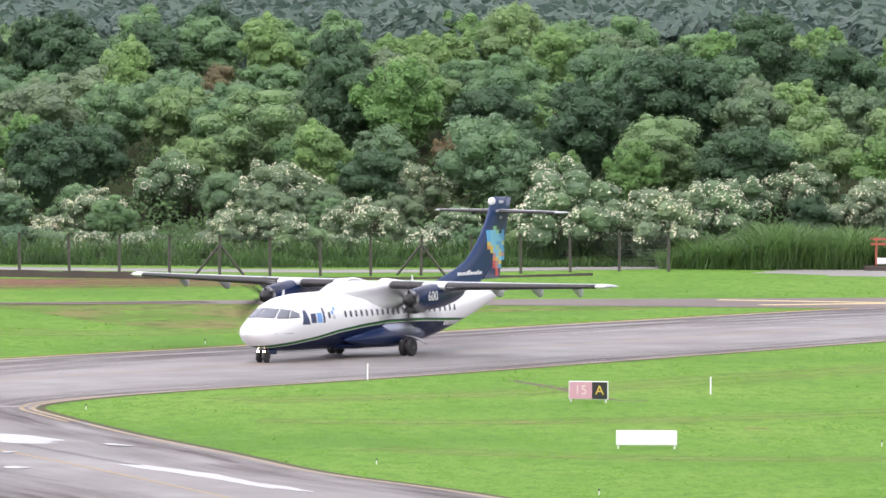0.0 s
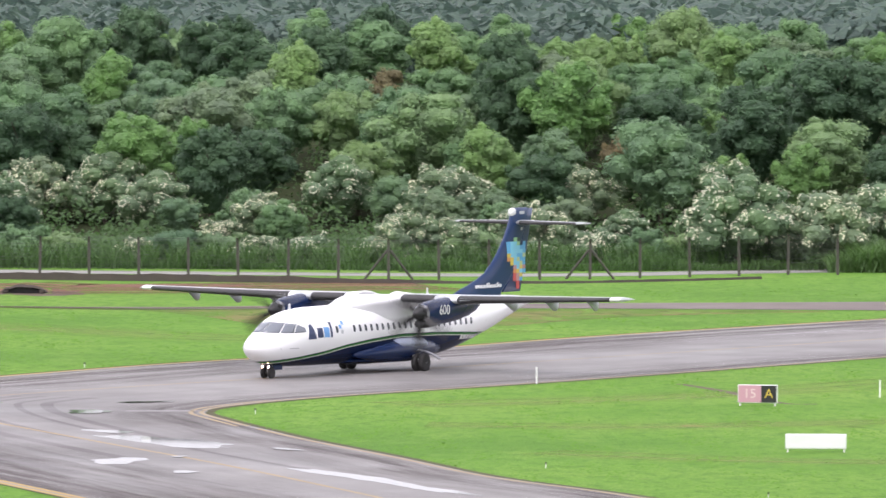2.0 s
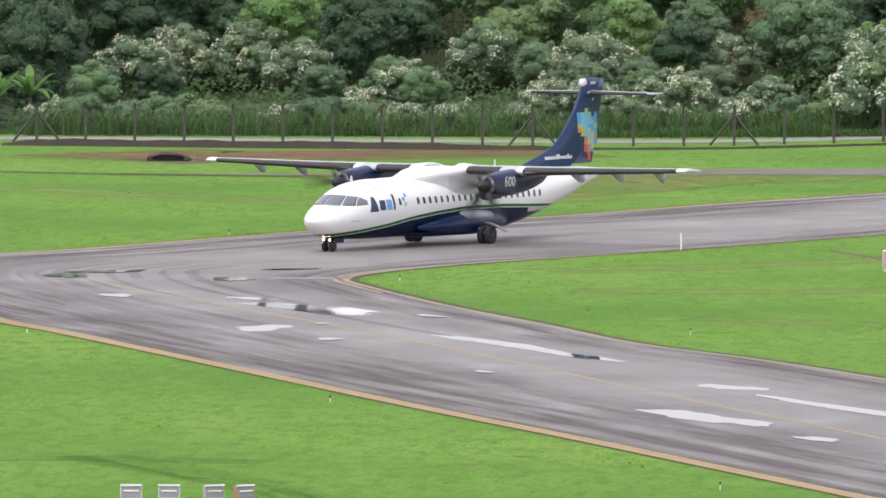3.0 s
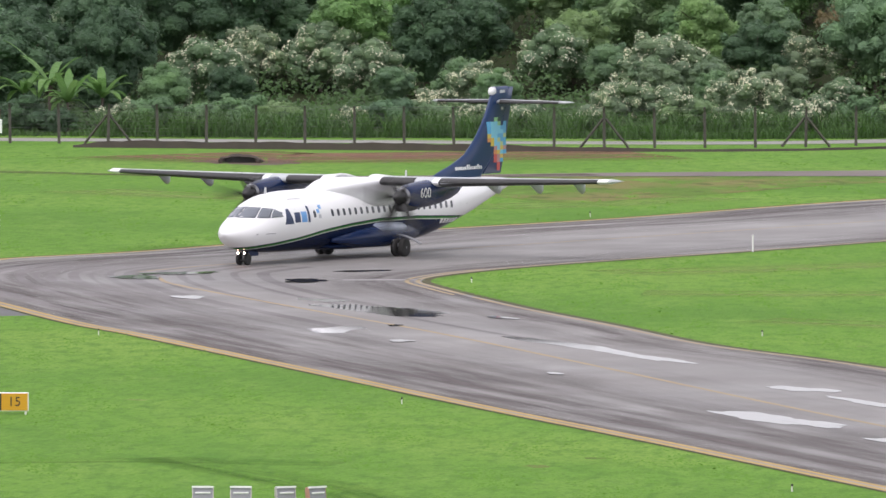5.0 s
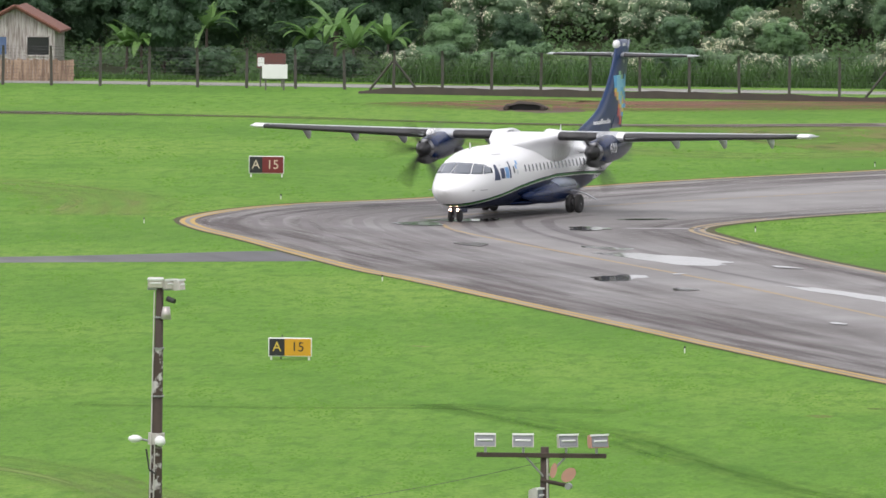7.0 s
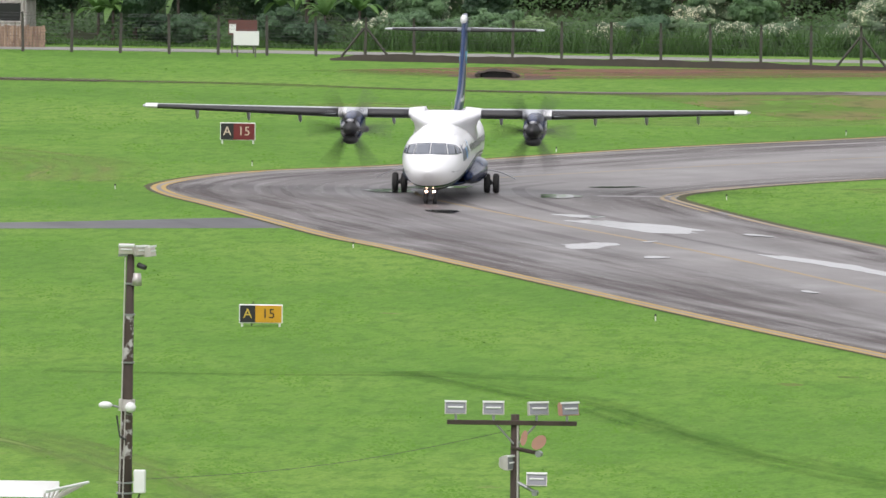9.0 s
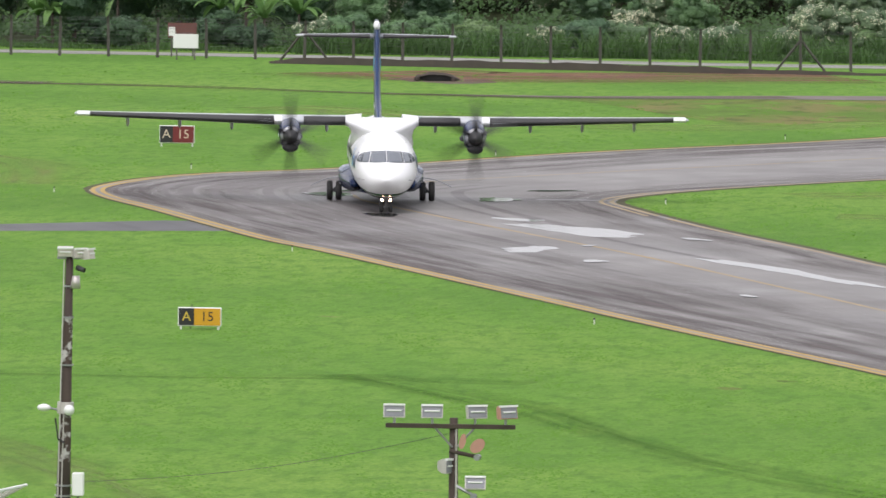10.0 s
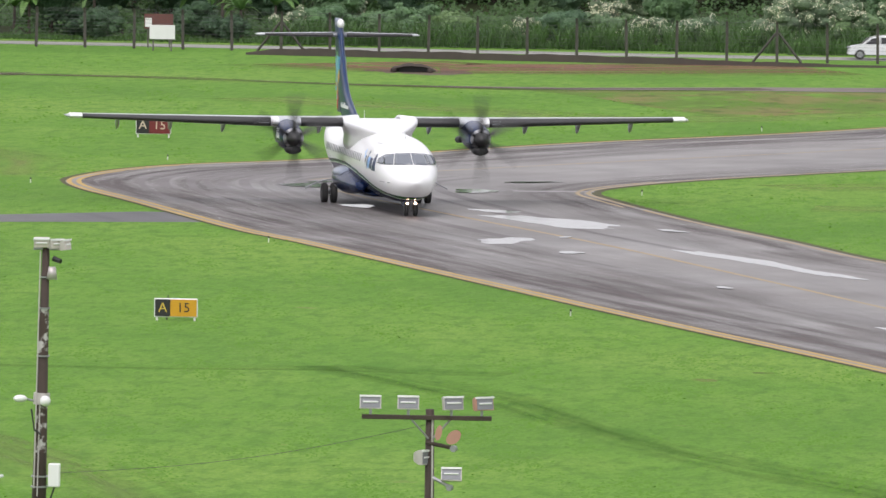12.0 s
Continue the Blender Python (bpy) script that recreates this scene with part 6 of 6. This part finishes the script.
for az, el, w in ((-1.50, -1.54, 4.2), (-0.91, -1.60, 4.6), (-0.45, -1.72, 3.6), (-0.17, -1.54, 3.8), (0.17, -1.48, 3.4), (0.55, -1.55, 4.4), (0.68, -1.75, 5.2), (0.93, -1.74, 3.6), (1.20, -1.75, 4.6), (1.54, -1.66, 4.4),
                  (-3.43, -1.63, 4.6), (-3.16, -1.53, 4.0), (-2.78, -1.52, 4.2), (-1.15, -1.84, 3.2), (-0.88, -1.88, 3.0), (-2.5, -1.60, 4.0), (1.95, -1.55, 4.0), (2.35, -1.66, 4.2), (-1.9, -1.66, 3.4)):
    seen_at(az, el, "bloom", w)
for az, el, w in ((-2.16, -1.83, 2.6), (-1.94, -1.93, 2.4), (-1.69, -1.92, 2.5), (-2.33, -1.88, 2.0), (-1.30, -1.90, 2.2), (-2.05, -1.97, 2.0), (-1.12, -1.96, 2.6), (-0.60, -1.93, 2.4), (-2.6, -1.90, 2.2)):
    seen_at(az, el, "shrub", w)


def forest():
    """The rest of the forest, tree by tree up the slope."""
    rng = random.Random(5)
    kinds = ["broad"] * 9 + ["dark"] * 4 + ["bright"] * 3 + ["olive"] * 2
    marked = list(PLANTED)
    for y in (657, 667, 678, 691, 700, 709, 718, 727, 737, 748):
        lo, hi = (-102, 44) if y < 690 else ((-82, 44) if y < 715 else (-60, 44))
        x = lo + rng.uniform(0, 3)
        while x < hi:
            px, py = x + rng.uniform(-1.2, 1.2), y + rng.uniform(-3.5, 3.5)
            near = min((math.hypot(px - q[0], max(0.0, q[1] - py) * 0.22 + max(0.0, py - q[1]) * 0.4) for q in marked), default=9)
            edge = px > -46 and py < 690
            if (-76 < px < -60 and py < 664) or near < 1.5:
                pass
            elif edge:
                if rng.random() < 0.42:
                    plant(rng.choice(["olive", "broad", "bloom", "olive", "dark"]), px, py + 3, rng.uniform(0.48, 0.72), rng, 0.9)
            else:
                plant(rng.choice(kinds) if px > -38 or rng.random() < 0.45 else "dark", px, py, rng.uniform(0.78, 1.28) if py < 716 else rng.uniform(0.78, 1.04), rng, rng.uniform(0.85, 1.1))
            x += rng.uniform(3.7, 5.2)
    for k in range(50):
        px = rng.uniform(-100, 14)
        if -76 < px < -60:
            continue
        plant(rng.choice(["bush", "bush", "bush", "shrub"]) if px > -44 else "thicket", px, rng.uniform(643, 649) + max(0, px) * 0.4, rng.uniform(0.5, 1.0), rng)


forest()


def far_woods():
    """The wooded ridge behind: many small domed crowns in one object, haze painted into their colour."""
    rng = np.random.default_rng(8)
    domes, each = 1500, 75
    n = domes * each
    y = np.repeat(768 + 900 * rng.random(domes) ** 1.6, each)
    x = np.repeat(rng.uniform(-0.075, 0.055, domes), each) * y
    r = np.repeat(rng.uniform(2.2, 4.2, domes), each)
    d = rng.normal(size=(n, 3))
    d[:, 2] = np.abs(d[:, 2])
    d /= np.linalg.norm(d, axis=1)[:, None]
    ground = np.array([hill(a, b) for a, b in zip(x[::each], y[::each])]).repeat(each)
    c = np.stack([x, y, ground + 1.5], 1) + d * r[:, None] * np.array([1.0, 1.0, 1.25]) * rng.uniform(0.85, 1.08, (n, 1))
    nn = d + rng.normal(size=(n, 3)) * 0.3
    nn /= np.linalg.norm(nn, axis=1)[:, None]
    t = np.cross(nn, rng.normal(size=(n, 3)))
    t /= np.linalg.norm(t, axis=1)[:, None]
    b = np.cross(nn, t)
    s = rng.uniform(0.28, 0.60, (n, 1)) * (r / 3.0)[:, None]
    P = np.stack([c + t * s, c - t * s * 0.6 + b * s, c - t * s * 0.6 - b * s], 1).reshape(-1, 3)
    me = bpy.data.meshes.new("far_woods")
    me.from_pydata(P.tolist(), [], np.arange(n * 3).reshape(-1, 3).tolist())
    # blue-grey leaf colour puts the haze of distance into the crowns
    me.materials.append(leaf_material("haze_tinted_leaves", [(0.0, (0.098, 0.150, 0.128)), (1.0, (0.098, 0.150, 0.128))]))
    tagged(new("far_woods", me), "wooded ridge far behind, with haze painted into its bluish green", "woods", kind="stuff")


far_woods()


def blades(name, n, place, height, width, material, seed, label, category, droop=0.35):
    """A stand of upright bending blades in one object."""
    rng = np.random.default_rng(seed)
    vs, fs = [], []
    for i in range(n):
        x, y, k = place(rng)
        h = height * k * rng.uniform(0.6, 1.15)
        a = rng.uniform(0, 2 * np.pi)
        dx, dy = math.cos(a), math.sin(a)
        w = width * rng.uniform(0.6, 1.3)
        z0 = hill(x, y)
        tx, ty = rng.normal(0, 0.16, 2)
        o = len(vs)
        for u, ww in ((0, 0.7), (0.55, 1.0), (0.85, 0.7), (1.0, 0.06)):
            bend = droop * h * u * u
            px, py = x + tx * h * u + dx * bend, y + ty * h * u + dy * bend
            pz = z0 + h * (u - 0.18 * droop * u ** 3)
            vs += [(px - dy * w * ww / 2, py + dx * w * ww / 2, pz), (px + dy * w * ww / 2, py - dx * w * ww / 2, pz)]
        fs += [(o + 2 * q, o + 2 * q + 1, o + 2 * q + 3, o + 2 * q + 2) for q in range(3)]
    me = bpy.data.meshes.new(name)
    me.from_pydata(vs, [], fs)
    me.materials.append(material)
    return tagged(new(name, me), label, category, kind="stuff")


def reed_place(rng):
    x = rng.uniform(13.2, 46)
    return x, rng.uniform(637.5, 648) + max(0, x - 20) * 0.2, min(1.0, 0.55 + (x - 13) * 0.09) * (0.82 + 0.13 * math.sin(x * 1.3) + 0.10 * math.sin(x * 0.55 + 2))


def verge_place(rng):
    x = rng.uniform(-104, 13)
    edge = 640.2 - 0.1 * (x + 43) if x < -13 else 635.2 + max(0, x + 13) * 0.22
    return x, edge + abs(rng.normal(0, 3.2)), (0.70 + 0.45 * math.sin(x * 0.7) * math.sin(x * 0.23 + 1)) * (1.0 if x > -42 else 0.55)


def clump_place(rng):
    x = -44 + 57 * int(rng.integers(0, 26)) / 26 + rng.normal(0, 0.45)
    return x, 640 + rng.uniform(-1.5, 3.5) + max(0, x + 5) * 0.3, 1.0


blades("reed_bank", 20000, reed_place, 2.9, 0.065, REED, 1, "dense bank of tall green reeds", "reeds", 0.75)
blades("verge_grass", 21000, verge_place, 1.05, 0.05, TALL, 2, "tall unmown grass along the back road", "tall grass", 0.45)
blades("verge_clumps", 5200, clump_place, 1.7, 0.06, TALL, 3, "taller grass clumps at the forest edge", "tall grass", 0.5)


def undergrowth():
    """Tangled leafy undergrowth below the forest edge, in one object."""
    rng = np.random.default_rng(31)
    n = 110000
    x = rng.uniform(-104, 46, n)
    y = 644 + np.where(rng.random(n) < 0.5, np.abs(rng.normal(0, 20, n)), rng.uniform(25, 112, n)) + np.clip(x, 0, 60) * 0.3
    keep = ~((x > -74) & (x < -61.5) & (y < 652))
    x, y = x[keep], y[keep]
    n = len(x)
    lump = 0.9 + 0.55 * np.sin(x * 0.8 + np.sin(y * 0.3) * 2) + 0.35 * np.sin(x * 1.9 + y * 0.5)
    z = np.array([hill(a, b) for a, b in zip(x, y)]) + np.clip(lump, 0.15, 3) * (1 + np.clip((y - 676) / 14, 0, 1.1)) * rng.uniform(0.15, 1.0, n) ** 0.6
    c = np.stack([x, y, z], 1)
    nn = rng.normal(size=(n, 3)) * 0.45 + np.array([0, -0.45, 0.75])
    nn /= np.linalg.norm(nn, axis=1)[:, None]
    t = np.cross(nn, rng.normal(size=(n, 3)))
    t /= np.linalg.norm(t, axis=1)[:, None]
    b = np.cross(nn, t)
    s = rng.uniform(0.09, 0.22, (n, 1))
    P = np.stack([c + t * s, c + b * s * 0.6, c - t * s, c - b * s * 0.6], 1).reshape(-1, 3)
    me = bpy.data.meshes.new("undergrowth")
    me.from_pydata(P.tolist(), [], np.arange(n * 4).reshape(-1, 4).tolist())
    me.materials.append(leaf_material("undergrowth_leaves", [(0.0, (0.062, 0.125, 0.040)), (1.0, (0.062, 0.125, 0.040))]))
    tagged(new("undergrowth", me), "tangled green undergrowth below the forest edge", "undergrowth", kind="stuff")


undergrowth()


def banana(x, y, h, seed):
    """A banana plant: a soft stem and a spray of long split leaves."""
    rng = random.Random(seed)
    b = empty("banana_plant", pose(x, y, hill(x, y), rz=rng.uniform(0, 360)))
    tagged(b, "banana plant with long arching green leaves", "banana plant", group="banana plants")
    part("stem", rod(bmesh.new(), (0, 0, 0), (0.05, 0, h * 0.55), 0.13, 0.07, 8), BARK, b)
    n = 13
    for k in range(n):
        a = 2 * math.pi * k / n + rng.uniform(-0.3, 0.3)
        L = h * rng.uniform(0.42, 0.60)
        rise = rng.uniform(0.5, 1.5)
        bm = bmesh.new()
        rows = []
        for i in range(9):
            u = i / 8
            r = L * u * (1 - 0.12 * u)
            z = h * 0.52 + L * (rise * u - (0.62 + 0.45 * (1.25 - rise)) * u * u)
            w = 0.25 * math.sin(math.pi * min(1, 0.12 + 0.88 * u)) ** 0.7 + 0.015
            d, s = Vector((math.cos(a), math.sin(a), 0)), Vector((-math.sin(a), math.cos(a), 0))
            p = d * r + Vector((0.05, 0, z))
            rows.append([bm.verts.new(p + s * w + Vector((0, 0, 0.07 * w))), bm.verts.new(p - Vector((0, 0, 0.04))), bm.verts.new(p - s * w + Vector((0, 0, 0.07 * w)))])
        for q, v in zip(rows, rows[1:]):
            bm.faces.new((q[0], q[1], v[1], v[0]))
            bm.faces.new((q[1], q[2], v[2], v[1]))
        part("leaf", bm, BANANA, b)


for i, (x, y, h) in enumerate(((-44.9, 646, 4.3), (-48.4, 649, 5.6), (-47.0, 645, 3.8), (-60.2, 646, 4.0), (-61.3, 648, 3.6), (-56.9, 655, 5.4), (-50.2, 652, 4.4))):
    banana(x, y, h, i)


# ---- what moves ----
PLANE_PATH = [
    (0, -3.49, 517.19, -118.96),
    (0.5, -5.32, 513.94, -119.13),
    (1, -7.19, 510.78, -119.22),
    (1.5, -9.08, 507.44, -119.30),
    (2, -10.96, 504.09, -119.52),
    (2.5, -12.65, 500.76, -119.81),
    (3, -14.55, 497.47, -120.04),
    (3.5, -16.46, 494.32, -119.99),
    (5.5, -23.10, 483.36, -115.53),
    (6, -24.38, 480.72, -112.45),
    (6.5, -25.48, 478.64, -108.98),
    (7, -26.50, 477.32, -105.36),
    (9, -28.35, 464.52, -90.01),
    (9.5, -28.36, 462.53, -87.39),
    (10, -28.26, 460.08, -85.23),
    (10.5, -28.04, 457.60, -83.28),
    (11, -27.75, 455.40, -81.77),
    (11.5, -27.32, 452.70, -80.39),
    (12, -26.84, 450.40, -78.77),]


def motions():
    walk(PLANE, [(t, pose(x, y, 0, rz=h)) for t, x, y, h in PLANE_PATH])
    ts = [r[0] for r in PLANE_PATH]
    way = [0.0]
    for a, b in zip(PLANE_PATH, PLANE_PATH[1:]):
        way.append(way[-1] + math.hypot(b[1] - a[1], b[2] - a[2]))
    for w in WHEELS:
        x, y, r = w.matrix_basis.translation
        walk(w, [(k / 15, pose(x, y, r, ry=math.degrees(float(np.interp(k / 15, ts, way)) / r) % 360)) for k in range(181)])
    for p in PROPS:
        x, y, z = p.matrix_basis.translation
        walk(p, [(k / 30, pose(x, y, z, rx=(-87.0 * k) % 360)) for k in range(361)])
    # the car follows the back road towards the left
    walk(CAR, [(t, pose(-7.25 + 9.8 * (12 - t), 630.6 + (12 - t) * 0.55, 0.02, rz=3.2)) for t in (0, 4, 8, 10, 11, 12)])


motions()
